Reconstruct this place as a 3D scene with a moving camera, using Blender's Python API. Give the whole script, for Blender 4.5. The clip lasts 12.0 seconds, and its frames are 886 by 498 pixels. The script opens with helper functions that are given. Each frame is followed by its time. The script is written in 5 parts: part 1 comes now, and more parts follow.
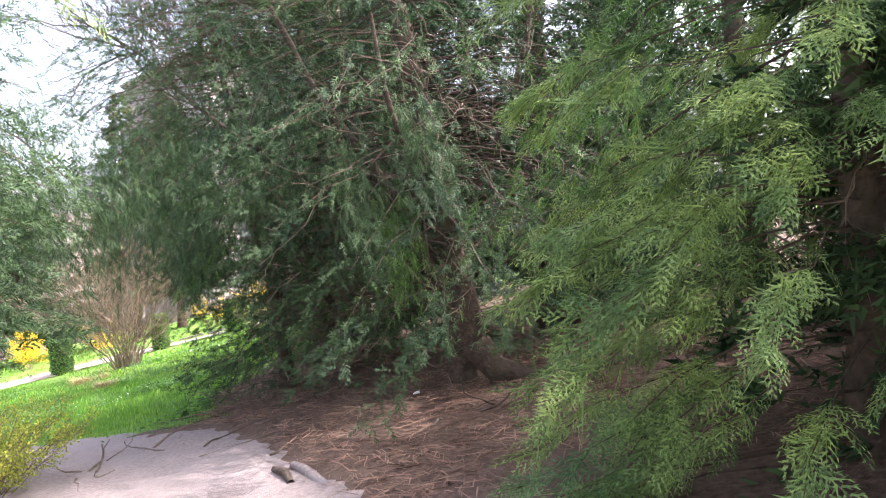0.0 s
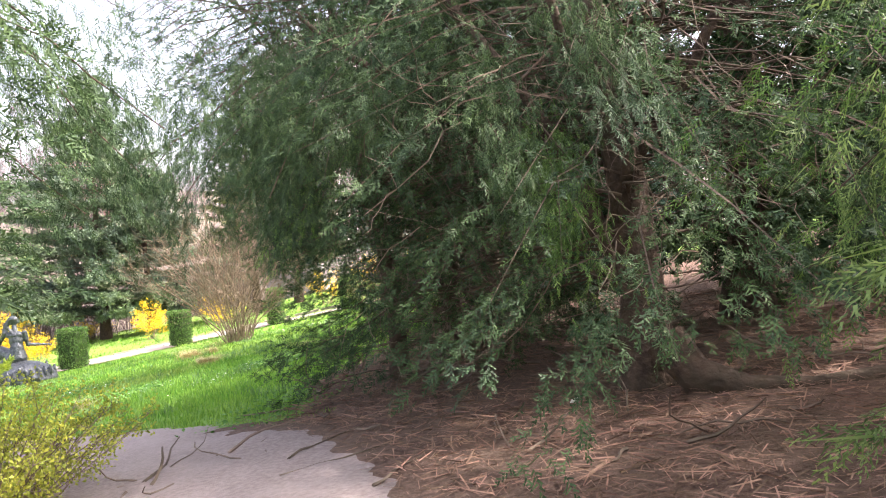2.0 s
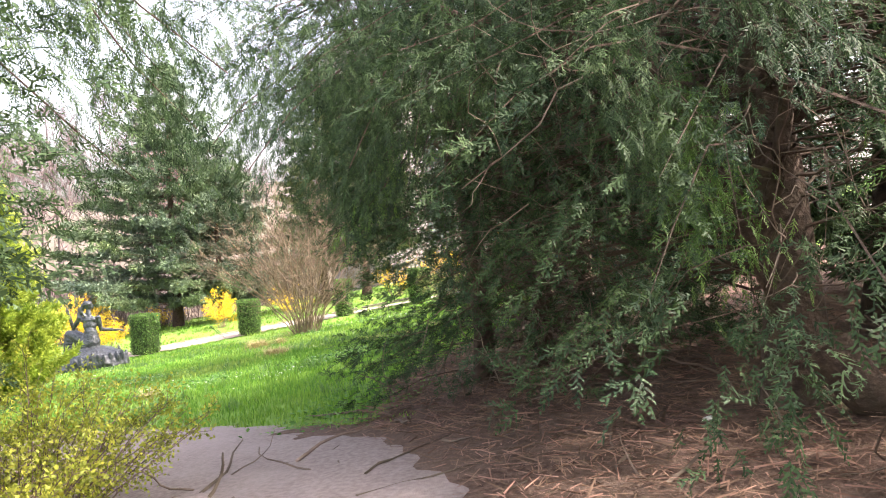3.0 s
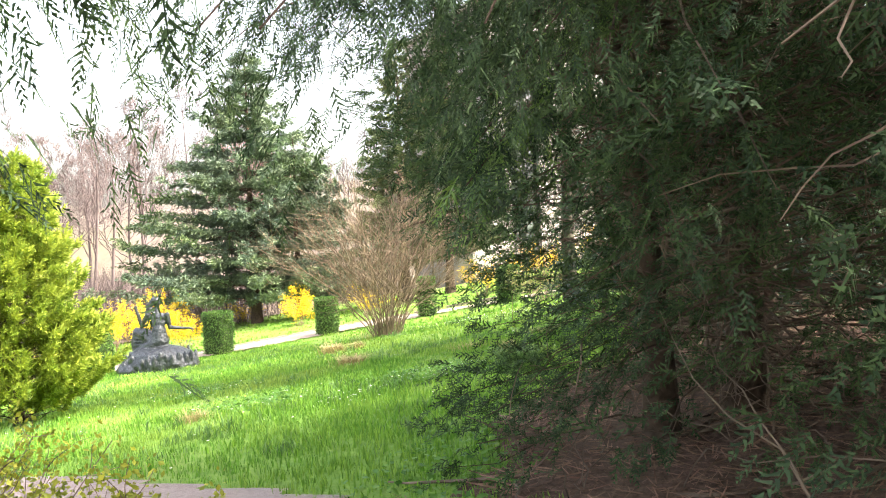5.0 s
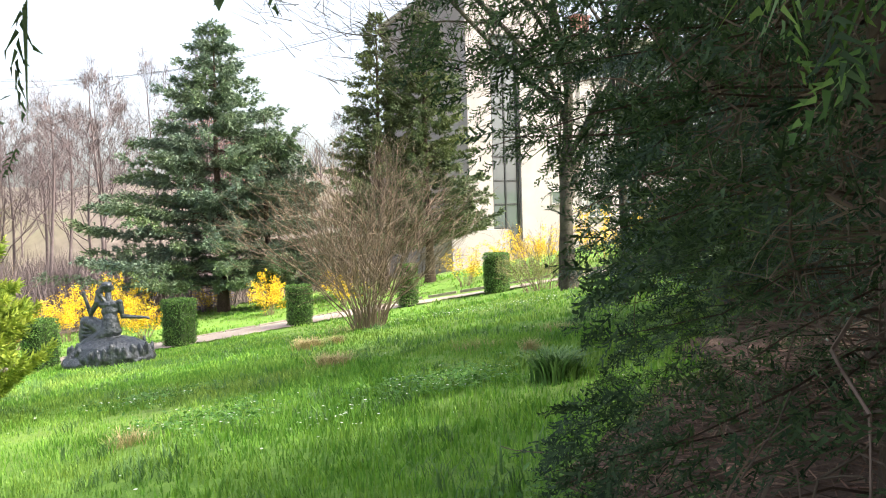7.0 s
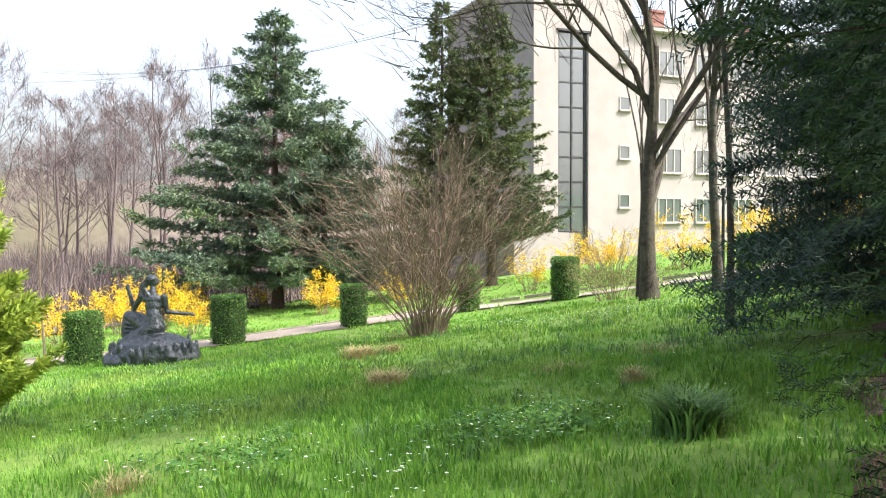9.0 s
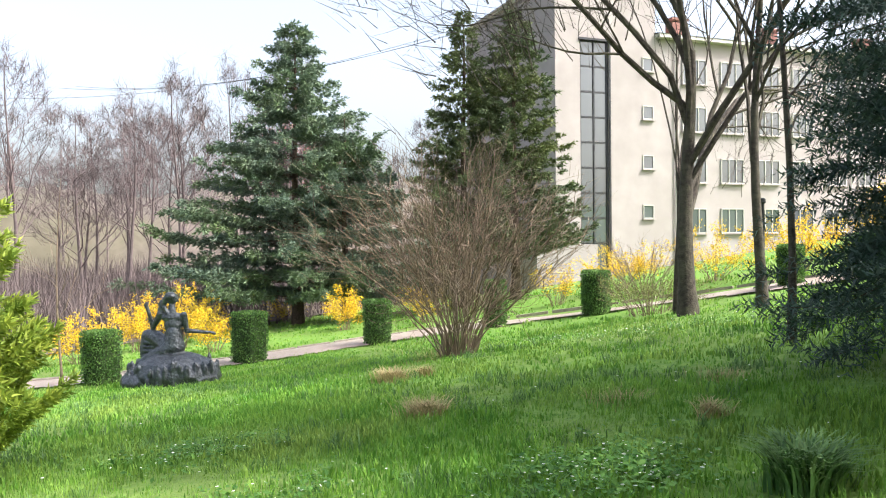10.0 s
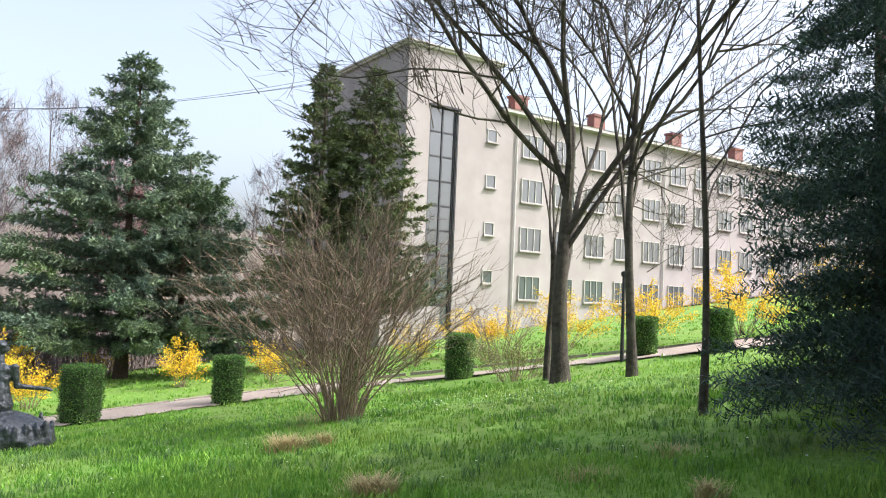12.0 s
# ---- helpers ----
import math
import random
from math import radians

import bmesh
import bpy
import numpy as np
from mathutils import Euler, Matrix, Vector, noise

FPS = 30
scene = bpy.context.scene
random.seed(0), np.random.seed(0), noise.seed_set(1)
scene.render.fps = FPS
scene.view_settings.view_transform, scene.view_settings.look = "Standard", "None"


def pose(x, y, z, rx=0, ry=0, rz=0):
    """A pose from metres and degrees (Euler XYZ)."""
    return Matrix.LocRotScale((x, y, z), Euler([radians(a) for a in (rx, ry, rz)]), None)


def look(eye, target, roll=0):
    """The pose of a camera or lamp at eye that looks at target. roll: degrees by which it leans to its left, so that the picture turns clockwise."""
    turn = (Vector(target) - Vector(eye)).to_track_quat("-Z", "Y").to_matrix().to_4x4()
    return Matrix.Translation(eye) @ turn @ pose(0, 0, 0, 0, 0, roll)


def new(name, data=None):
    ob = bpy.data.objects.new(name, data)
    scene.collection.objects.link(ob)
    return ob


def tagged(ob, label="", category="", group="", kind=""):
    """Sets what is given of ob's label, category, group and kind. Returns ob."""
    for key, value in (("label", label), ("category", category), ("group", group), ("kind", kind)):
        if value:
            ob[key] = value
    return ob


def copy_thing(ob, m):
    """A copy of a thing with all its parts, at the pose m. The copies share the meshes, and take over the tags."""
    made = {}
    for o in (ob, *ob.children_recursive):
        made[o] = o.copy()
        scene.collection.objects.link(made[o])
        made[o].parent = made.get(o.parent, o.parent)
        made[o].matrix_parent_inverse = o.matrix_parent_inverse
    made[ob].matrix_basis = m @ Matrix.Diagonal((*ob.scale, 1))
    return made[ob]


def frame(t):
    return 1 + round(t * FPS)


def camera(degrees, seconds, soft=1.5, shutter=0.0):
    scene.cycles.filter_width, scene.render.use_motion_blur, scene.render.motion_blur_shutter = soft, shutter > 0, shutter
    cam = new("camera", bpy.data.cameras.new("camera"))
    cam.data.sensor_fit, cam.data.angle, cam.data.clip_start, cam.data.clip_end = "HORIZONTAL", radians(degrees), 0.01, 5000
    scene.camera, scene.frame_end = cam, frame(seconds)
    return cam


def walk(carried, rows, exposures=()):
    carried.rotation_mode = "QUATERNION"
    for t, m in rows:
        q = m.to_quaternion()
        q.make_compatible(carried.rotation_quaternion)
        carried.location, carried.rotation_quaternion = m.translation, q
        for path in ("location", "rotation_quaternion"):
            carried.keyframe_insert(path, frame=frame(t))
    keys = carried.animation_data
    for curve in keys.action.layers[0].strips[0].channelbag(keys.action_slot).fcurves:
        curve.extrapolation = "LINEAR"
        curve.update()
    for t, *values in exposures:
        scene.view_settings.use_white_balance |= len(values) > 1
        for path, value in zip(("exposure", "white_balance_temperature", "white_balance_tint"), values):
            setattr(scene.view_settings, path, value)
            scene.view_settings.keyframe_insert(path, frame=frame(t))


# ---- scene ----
cam = camera(60.6, 12.0, soft=1.1)
PATH = [
    (0, (-0.006, 2.251, 1.219), (-0.175, 4.244, 1.196), -5.0),
    (0.5, (-0.125, 2.76, 1.165), (-0.291, 4.753, 1.137), -5.2),
    (1, (-0.23, 3.315, 1.101), (-0.558, 5.287, 1.071), -4.9),
    (1.5, (-0.398, 3.682, 1.056), (-0.714, 5.657, 1.036), -4.7),
    (2, (-0.545, 4.076, 1.018), (-1.016, 6.019, 0.974), -3.9),
    (2.5, (-0.751, 4.44, 0.978), (-1.341, 6.35, 0.957), -3.4),
    (3, (-0.95, 4.75, 0.945), (-1.587, 6.646, 0.899), -2.9),
    (3.2, (-1.02, 4.885, 0.942), (-1.669, 6.776, 0.892), -3.0),
    (5, (-2.025, 6.69, 0.817), (-2.857, 8.509, 0.776), -2.7),
    (5.5, (-2.333, 7.033, 0.737), (-3.124, 8.87, 0.715), -3.5),
    (6, (-2.629, 7.341, 0.697), (-3.392, 9.189, 0.662), -2.6),
    (6.5, (-2.913, 7.767, 0.672), (-3.652, 9.624, 0.599), -2.2),
    (7, (-3.143, 8.213, 0.655), (-3.905, 10.06, 0.585), -1.8),
    (7.2, (-3.235, 8.35, 0.626), (-4.082, 10.16, 0.559), -2.1),
    (8.8, (-3.838, 9.376, 0.598), (-4.746, 11.157, 0.523), -0.3),
    (9, (-3.911, 9.502, 0.591), (-4.81, 11.287, 0.528), -0.2),
    (9.5, (-4.129, 9.772, 0.608), (-5.063, 11.54, 0.575), -0.5),
    (10, (-4.428, 9.96, 0.626), (-5.366, 11.726, 0.595), -0.6),
    (10.5, (-4.742, 10.148, 0.633), (-5.649, 11.931, 0.646), -0.0),
    (11, (-5.124, 10.165, 0.627), (-5.963, 11.98, 0.673), 0.4),
    (11.5, (-5.496, 10.096, 0.623), (-6.134, 11.99, 0.703), 1.5),
    (12, (-5.809, 9.984, 0.63), (-6.309, 11.916, 0.758), 2.4),
]
walk(cam, [(t, look(eye, aim, roll)) for t, eye, aim, roll in PATH], [(0.0, 2.6, 6300, 19), (1.0, 2.65, 6500, 19), (2.5, 2.6, 6900, 19), (5.0, 2.7, 7200, 11), (7.0, 1.92, 6700, 10), (9.0, 1.75, 6450, 10), (12.0, 1.37, 6200, 12)])

# ---------------------------------------------------------------- light
SUN_HEADING, SUN_HEIGHT = 78.0, 47.0      # degrees right of +y, degrees up
world = bpy.data.worlds.new("world")
scene.world = world
world.use_nodes = True
wn = world.node_tree.nodes
sky = wn.new("ShaderNodeTexSky")
sky.sky_type, sky.sun_disc = "NISHITA", False
sky.sun_elevation, sky.sun_rotation = radians(SUN_HEIGHT), radians(SUN_HEADING)
sky.air_density, sky.dust_density, sky.ozone_density = 1.0, 6.0, 1.0
wn["Background"].inputs["Strength"].default_value = 0.15
haze = wn.new("ShaderNodeHueSaturation")       # thin high cloud takes most of the blue out of the sky
haze.inputs["Saturation"].default_value = 0.6
world.node_tree.links.new(sky.outputs["Color"], haze.inputs["Color"])
world.node_tree.links.new(haze.outputs["Color"], wn["Background"].inputs["Color"])
sun = new("sun", bpy.data.lights.new("sun", "SUN"))
sun.data.energy, sun.data.angle, sun.data.color = 2.0, radians(1.2), (1.0, 0.965, 0.91)
_h, _e = radians(SUN_HEADING), radians(SUN_HEIGHT)
sun.matrix_world = look((math.sin(_h) * math.cos(_e), math.cos(_h) * math.cos(_e), math.sin(_e)), (0, 0, 0))


# ---------------------------------------------------------------- materials
def material(name, low, high, scale=8.0, rough=0.8, bump=0.0, bump_scale=60.0, island=0.0, through_leaf=0.0, metal=0.0, spec=0.3,
             patch=None, patch_scale=0.6, patch_amount=0.5):
    """Two-scale noise colour with relief; island: hue and value change per piece; through_leaf: share of translucent light."""
    m = bpy.data.materials.new(name)
    m.use_nodes = True
    nt = m.node_tree
    n, l = nt.nodes, nt.links
    p = n["Principled BSDF"]
    co = n.new("ShaderNodeTexCoord")
    tex = n.new("ShaderNodeTexNoise")
    tex.inputs["Scale"].default_value, tex.inputs["Detail"].default_value = scale, 6.0
    l.new(co.outputs["Object"], tex.inputs["Vector"])
    ramp = n.new("ShaderNodeValToRGB")
    ramp.color_ramp.elements[0].color, ramp.color_ramp.elements[1].color = (*low, 1), (*high, 1)
    ramp.color_ramp.elements[0].position, ramp.color_ramp.elements[1].position = 0.3, 0.7
    l.new(tex.outputs["Fac"], ramp.inputs["Fac"])
    colour = ramp.outputs["Color"]
    if patch:
        big = n.new("ShaderNodeTexNoise")
        big.inputs["Scale"].default_value, big.inputs["Detail"].default_value = patch_scale, 4.0
        l.new(co.outputs["Object"], big.inputs["Vector"])
        r2 = n.new("ShaderNodeMapRange")
        r2.inputs["From Min"].default_value, r2.inputs["From Max"].default_value = 0.45, 0.68
        r2.inputs["To Max"].default_value = patch_amount
        l.new(big.outputs["Fac"], r2.inputs["Value"])
        mix = n.new("ShaderNodeMixRGB")
        mix.inputs["Color2"].default_value = (*patch, 1)
        l.new(r2.outputs["Result"], mix.inputs["Fac"])
        l.new(colour, mix.inputs["Color1"])
        colour = mix.outputs["Color"]
    if island:
        geo = n.new("ShaderNodeNewGeometry")
        hsv = n.new("ShaderNodeHueSaturation")
        v = n.new("ShaderNodeMapRange")
        v.inputs["To Min"].default_value, v.inputs["To Max"].default_value = 1 - island, 1 + island
        l.new(geo.outputs["Random Per Island"], v.inputs["Value"])
        l.new(v.outputs["Result"], hsv.inputs["Value"])
        h = n.new("ShaderNodeMapRange")
        h.inputs["To Min"].default_value, h.inputs["To Max"].default_value = 0.515, 0.485
        l.new(geo.outputs["Random Per Island"], h.inputs["Value"])
        l.new(h.outputs["Result"], hsv.inputs["Hue"])
        l.new(colour, hsv.inputs["Color"])
        colour = hsv.outputs["Color"]
    l.new(colour, p.inputs["Base Color"])
    p.inputs["Roughness"].default_value, p.inputs["Metallic"].default_value = rough, metal
    p.inputs["Specular IOR Level"].default_value = spec
    if bump:
        fine = n.new("ShaderNodeTexNoise")
        fine.inputs["Scale"].default_value, fine.inputs["Detail"].default_value = bump_scale, 5.0
        l.new(co.outputs["Object"], fine.inputs["Vector"])
        b = n.new("ShaderNodeBump")
        b.inputs["Strength"].default_value, b.inputs["Distance"].default_value = bump, 0.02
        l.new(fine.outputs["Fac"], b.inputs["Height"])
        l.new(b.outputs["Normal"], p.inputs["Normal"])
    if through_leaf:
        t = n.new("ShaderNodeBsdfTranslucent")
        l.new(colour, t.inputs["Color"])
        ms = n.new("ShaderNodeMixShader")
        ms.inputs["Fac"].default_value = through_leaf
        l.new(p.outputs["BSDF"], ms.inputs[1])
        l.new(t.outputs["BSDF"], ms.inputs[2])
        l.new(ms.outputs["Shader"], n["Material Output"].inputs["Surface"])
    return m


M_LAWN = material("lawn", (0.09, 0.20, 0.025), (0.18, 0.31, 0.05), 9, 0.9, 0.6, 40, patch=(0.16, 0.17, 0.06), patch_scale=0.5, patch_amount=0.45)
M_BLADE = material("grass_blade", (0.11, 0.27, 0.03), (0.25, 0.46, 0.07), 0.9, 0.55, island=0.3, through_leaf=0.35, patch=(0.22, 0.26, 0.07), patch_scale=0.45, patch_amount=0.5)
M_BLADE_DARK = material("sedge_blade", (0.08, 0.18, 0.05), (0.17, 0.29, 0.09), 6, 0.45, island=0.3, through_leaf=0.25)
M_DRY = material("dry_grass", (0.34, 0.28, 0.13), (0.55, 0.46, 0.24), 12, 0.8, island=0.3, through_leaf=0.2)
M_LITTER = material("needle_litter", (0.07, 0.042, 0.032), (0.19, 0.12, 0.088), 22, 0.95, 1.0, 70, patch=(0.15, 0.105, 0.078), patch_scale=1.2, patch_amount=0.7)
M_FLOOR = material("leaf_floor", (0.10, 0.08, 0.062), (0.19, 0.155, 0.12), 1.2, 0.95, patch=(0.13, 0.125, 0.075), patch_scale=0.1)
M_NEEDLE = material("fallen_needles", (0.13, 0.074, 0.05), (0.32, 0.20, 0.14), 3, 0.8, island=0.5)
M_ASPHALT = material("asphalt", (0.20, 0.16, 0.15), (0.32, 0.26, 0.245), 30, 0.85, 0.5, 120, patch=(0.36, 0.30, 0.28), patch_scale=0.9, patch_amount=0.6)
M_PATH = material("garden_path", (0.30, 0.25, 0.21), (0.42, 0.36, 0.31), 14, 0.9, 0.4, 60, patch=(0.30, 0.22, 0.18), patch_scale=0.4, patch_amount=0.6)
M_KERB = material("kerb_stone", (0.24, 0.20, 0.16), (0.38, 0.33, 0.28), 12, 0.9, 0.4, 40)
M_BARK = material("conifer_bark", (0.045, 0.03, 0.022), (0.12, 0.083, 0.062), 14, 0.9, 1.0, 30, patch=(0.10, 0.08, 0.055), patch_scale=3)
M_BARK_GREY = material("grey_bark", (0.028, 0.023, 0.019), (0.085, 0.070, 0.058), 10, 0.9, 1.0, 26, patch=(0.11, 0.105, 0.07), patch_scale=2.2, patch_amount=0.6)
M_TWIG = material("bare_twig", (0.13, 0.095, 0.07), (0.27, 0.205, 0.145), 5, 0.8, island=0.3)
M_DEAD = material("dead_twig", (0.09, 0.065, 0.048), (0.23, 0.175, 0.135), 6, 0.85, island=0.3)
M_WOOD_FAR = material("far_twig", (0.10, 0.078, 0.078), (0.18, 0.142, 0.138), 2, 0.9, island=0.2)
M_BUD = material("red_buds", (0.40, 0.17, 0.15), (0.55, 0.28, 0.24), 2, 0.9, island=0.25, through_leaf=0.3)
M_YEW = material("yew_spray", (0.026, 0.060, 0.028), (0.075, 0.13, 0.045), 1.6, 0.62, island=0.55, through_leaf=0.3)
M_CYP = material("cypress_spray", (0.075, 0.155, 0.06), (0.35, 0.46, 0.14), 2.0, 0.5, island=0.5, through_leaf=0.5)
M_GOLD = material("golden_thuja", (0.16, 0.25, 0.03), (0.34, 0.42, 0.06), 3.0, 0.55, island=0.3, through_leaf=0.35)
M_FIR = material("fir_needle", (0.08, 0.13, 0.105), (0.19, 0.245, 0.16), 1.0, 0.55, island=0.35, through_leaf=0.2, patch=(0.13, 0.20, 0.06), patch_scale=0.35, patch_amount=0.7)
M_CYP_FAR = material("old_cypress", (0.05, 0.085, 0.04), (0.13, 0.165, 0.075), 1.0, 0.6, island=0.35, through_leaf=0.2, patch=(0.17, 0.19, 0.06), patch_scale=0.4, patch_amount=0.7)
M_SPRUCE = material("spruce_needle", (0.032, 0.062, 0.052), (0.08, 0.125, 0.095), 1.2, 0.5, island=0.35, through_leaf=0.2)
M_HEDGE = material("clipped_leaf", (0.07, 0.16, 0.04), (0.17, 0.30, 0.07), 4, 0.4, island=0.4, through_leaf=0.25)
# leaf green darkened to stand for the shade deep inside a hedge
M_HEDGE_SHADE = material("hedge_core_shade", (0.025, 0.045, 0.015), (0.05, 0.08, 0.025), 10, 0.9)
M_PRIVET = material("privet_leaf", (0.20, 0.25, 0.03), (0.39, 0.41, 0.06), 5, 0.5, island=0.35, through_leaf=0.35)
M_FORS = material("forsythia_flower", (0.75, 0.48, 0.02), (0.90, 0.66, 0.05), 4, 0.6, island=0.15, through_leaf=0.3)
M_OLIVE = material("young_leaf", (0.17, 0.19, 0.06), (0.28, 0.29, 0.10), 4, 0.6, island=0.3, through_leaf=0.3)
M_BRONZE = material("dark_bronze", (0.03, 0.035, 0.042), (0.10, 0.11, 0.125), 14, 0.32, 1.0, 26, metal=0.45, spec=0.5)
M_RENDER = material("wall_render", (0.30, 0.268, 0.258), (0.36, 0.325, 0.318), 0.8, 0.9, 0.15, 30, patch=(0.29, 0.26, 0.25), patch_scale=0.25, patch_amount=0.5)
M_TRIM = material("pale_trim", (0.42, 0.40, 0.37), (0.50, 0.48, 0.45), 3, 0.7)
M_METAL_DARK = material("dark_metal", (0.03, 0.032, 0.035), (0.06, 0.06, 0.065), 6, 0.5, metal=0.6)
M_ROOF = material("red_roof", (0.20, 0.12, 0.11), (0.28, 0.17, 0.15), 4, 0.8, 0.3, 12)
M_BRICK = material("chimney_brick", (0.20, 0.10, 0.085), (0.28, 0.15, 0.125), 8, 0.9, 0.4, 14)
M_PETAL = material("white_petal", (0.78, 0.78, 0.74), (0.86, 0.86, 0.82), 5, 0.6, through_leaf=0.3)
M_LEAF = material("ground_leaf", (0.07, 0.19, 0.03), (0.14, 0.30, 0.06), 5, 0.5, island=0.3, through_leaf=0.3)
M_PAPER = material("white_paper", (0.72, 0.71, 0.68), (0.82, 0.81, 0.78), 9, 0.8)
M_CURTAIN = material("curtain", (0.50, 0.48, 0.44), (0.66, 0.64, 0.60), 2, 0.9)
M_HILL = material("far_woods", (0.085, 0.07, 0.06), (0.15, 0.125, 0.105), 0.9, 1.0, patch=(0.11, 0.105, 0.06), patch_scale=0.06, patch_amount=0.6)


def glass_material():
    m = bpy.data.materials.new("window_glass")
    m.use_nodes = True
    p = m.node_tree.nodes["Principled BSDF"]
    p.inputs["Base Color"].default_value = (0.08, 0.09, 0.10, 1)
    p.inputs["Roughness"].default_value, p.inputs["Specular IOR Level"].default_value = 0.04, 1.0
    return m


M_GLASS = glass_material()


# ---------------------------------------------------------------- geometry helpers
def cross(a, b):
    return np.stack([a[:, 1] * b[:, 2] - a[:, 2] * b[:, 1], a[:, 2] * b[:, 0] - a[:, 0] * b[:, 2], a[:, 0] * b[:, 1] - a[:, 1] * b[:, 0]], -1)


class Geo:
    """Gathers points and faces of three and four corners, and makes one mesh of them."""

    def __init__(self):
        self.v, self.f3, self.f4, self.n = [], [], [], 0

    def add(self, v, f):
        v, f = np.asarray(v, float), np.asarray(f, int)
        (self.f3 if f.shape[1] == 3 else self.f4).append(f + self.n)
        self.v.append(v)
        self.n += len(v)

    def scatter(self, proto, turns, places):
        pv, fs = proto
        n, k = len(places), len(pv)
        if not n:
            return
        v = (np.einsum("nij,kj->nki", turns, pv) + places[:, None, :]).reshape(-1, 3)
        base = self.n
        self.v.append(v)
        self.n += len(v)
        for f in fs:
            ff = (f[None] + (np.arange(n) * k)[:, None, None]).reshape(-1, f.shape[1]) + base
            (self.f3 if f.shape[1] == 3 else self.f4).append(ff)

    def tube(self, pts, radii, sides=4):
        pts = np.asarray(pts, float)
        radii = np.broadcast_to(np.asarray(radii, float), (len(pts),))
        d = np.gradient(pts, axis=0)
        d /= np.linalg.norm(d, axis=1, keepdims=True) + 1e-9
        ref = np.where(np.abs(d[:, 2:3]) > 0.9, [[1.0, 0, 0]], [[0, 0, 1.0]])
        a = cross(d, ref)
        a /= np.linalg.norm(a, axis=1, keepdims=True) + 1e-9
        b = cross(d, a)
        ang = np.arange(sides) * 2 * np.pi / sides
        ring = a[:, None] * np.cos(ang)[None, :, None] + b[:, None] * np.sin(ang)[None, :, None]
        v = (pts[:, None] + ring * radii[:, None, None]).reshape(-1, 3)
        i, j = np.meshgrid(np.arange(len(pts) - 1), np.arange(sides), indexing="ij")
        j2 = (j + 1) % sides
        f = np.stack([i * sides + j, i * sides + j2, (i + 1) * sides + j2, (i + 1) * sides + j], -1).reshape(-1, 4)
        self.add(v, f)

    def box(self, lo, hi):
        (x0, y0, z0), (x1, y1, z1) = lo, hi
        v = [(x0, y0, z0), (x1, y0, z0), (x1, y1, z0), (x0, y1, z0), (x0, y0, z1), (x1, y0, z1), (x1, y1, z1), (x0, y1, z1)]
        self.add(v, [(3, 2, 1, 0), (4, 5, 6, 7), (0, 1, 5, 4), (1, 2, 6, 5), (2, 3, 7, 6), (3, 0, 4, 7)])

    def mesh(self, name, mat, smooth=False):
        me = bpy.data.meshes.new(name)
        if not self.v:
            return me
        v = np.concatenate(self.v)
        f3 = np.concatenate(self.f3) if self.f3 else np.zeros((0, 3), int)
        f4 = np.concatenate(self.f4) if self.f4 else np.zeros((0, 4), int)
        me.vertices.add(len(v))
        me.vertices.foreach_set("co", v.astype(np.float32).ravel())
        me.loops.add(f3.size + f4.size)
        me.loops.foreach_set("vertex_index", np.concatenate([f3.ravel(), f4.ravel()]).astype(np.int32))
        me.polygons.add(len(f3) + len(f4))
        starts = np.concatenate([np.arange(len(f3)) * 3, len(f3) * 3 + np.arange(len(f4)) * 4]).astype(np.int32)
        me.polygons.foreach_set("loop_start", starts)
        me.update(calc_edges=True)
        me.polygons.foreach_set("use_smooth", np.full(len(me.polygons), smooth))
        me.materials.append(mat)
        return me


def part(name, geo, mat, parent=None, label="", smooth=False):
    ob = new(name, geo.mesh(name, mat, smooth))
    ob.parent = parent
    if label:
        tagged(ob, label)
    return ob


def thing(name, x, y, z, label, category, group="", kind=""):
    ob = new(name)
    ob.empty_display_size = 0.2
    ob.location = (x, y, z)
    return tagged(ob, label, category, group, kind)


def turns_from(xa, up):
    """Rotation matrices whose first column is xa and whose third lies near up."""
    xa = xa / (np.linalg.norm(xa, axis=1, keepdims=True) + 1e-9)
    y = np.cross(up, xa)
    y /= np.linalg.norm(y, axis=1, keepdims=True) + 1e-9
    z = np.cross(xa, y)
    return np.stack([xa, y, z], -1)


def random_turns(rng, n):
    return turns_from(rng.normal(size=(n, 3)), rng.normal(size=(n, 3)))


def needle_twig(n=16, length=0.11):
    """A twig one unit long along x, set all round with needles."""
    v, f = [], []
    for i in range(n):
        t = (i + 0.5) / n
        a = i * 2.4
        d = np.array([0.55, math.cos(a), 0.75 * math.sin(a)])
        d /= np.linalg.norm(d)
        p = np.array([t, 0, 0])
        s = np.array([0.032, 0, 0.0])
        k = len(v)
        v += [p - s, p + s, p + d * length * (1.25 - 0.5 * t)]
        f.append((k, k + 1, k + 2))
    return np.array(v), [np.array(f)]


def leaf_quad(w=0.5):
    return np.array([(0, 0, 0), (0.5, w * 0.5, 0.05), (1, 0, 0), (0.5, -w * 0.5, 0.05)]), [np.array([(0, 1, 2, 3)])]


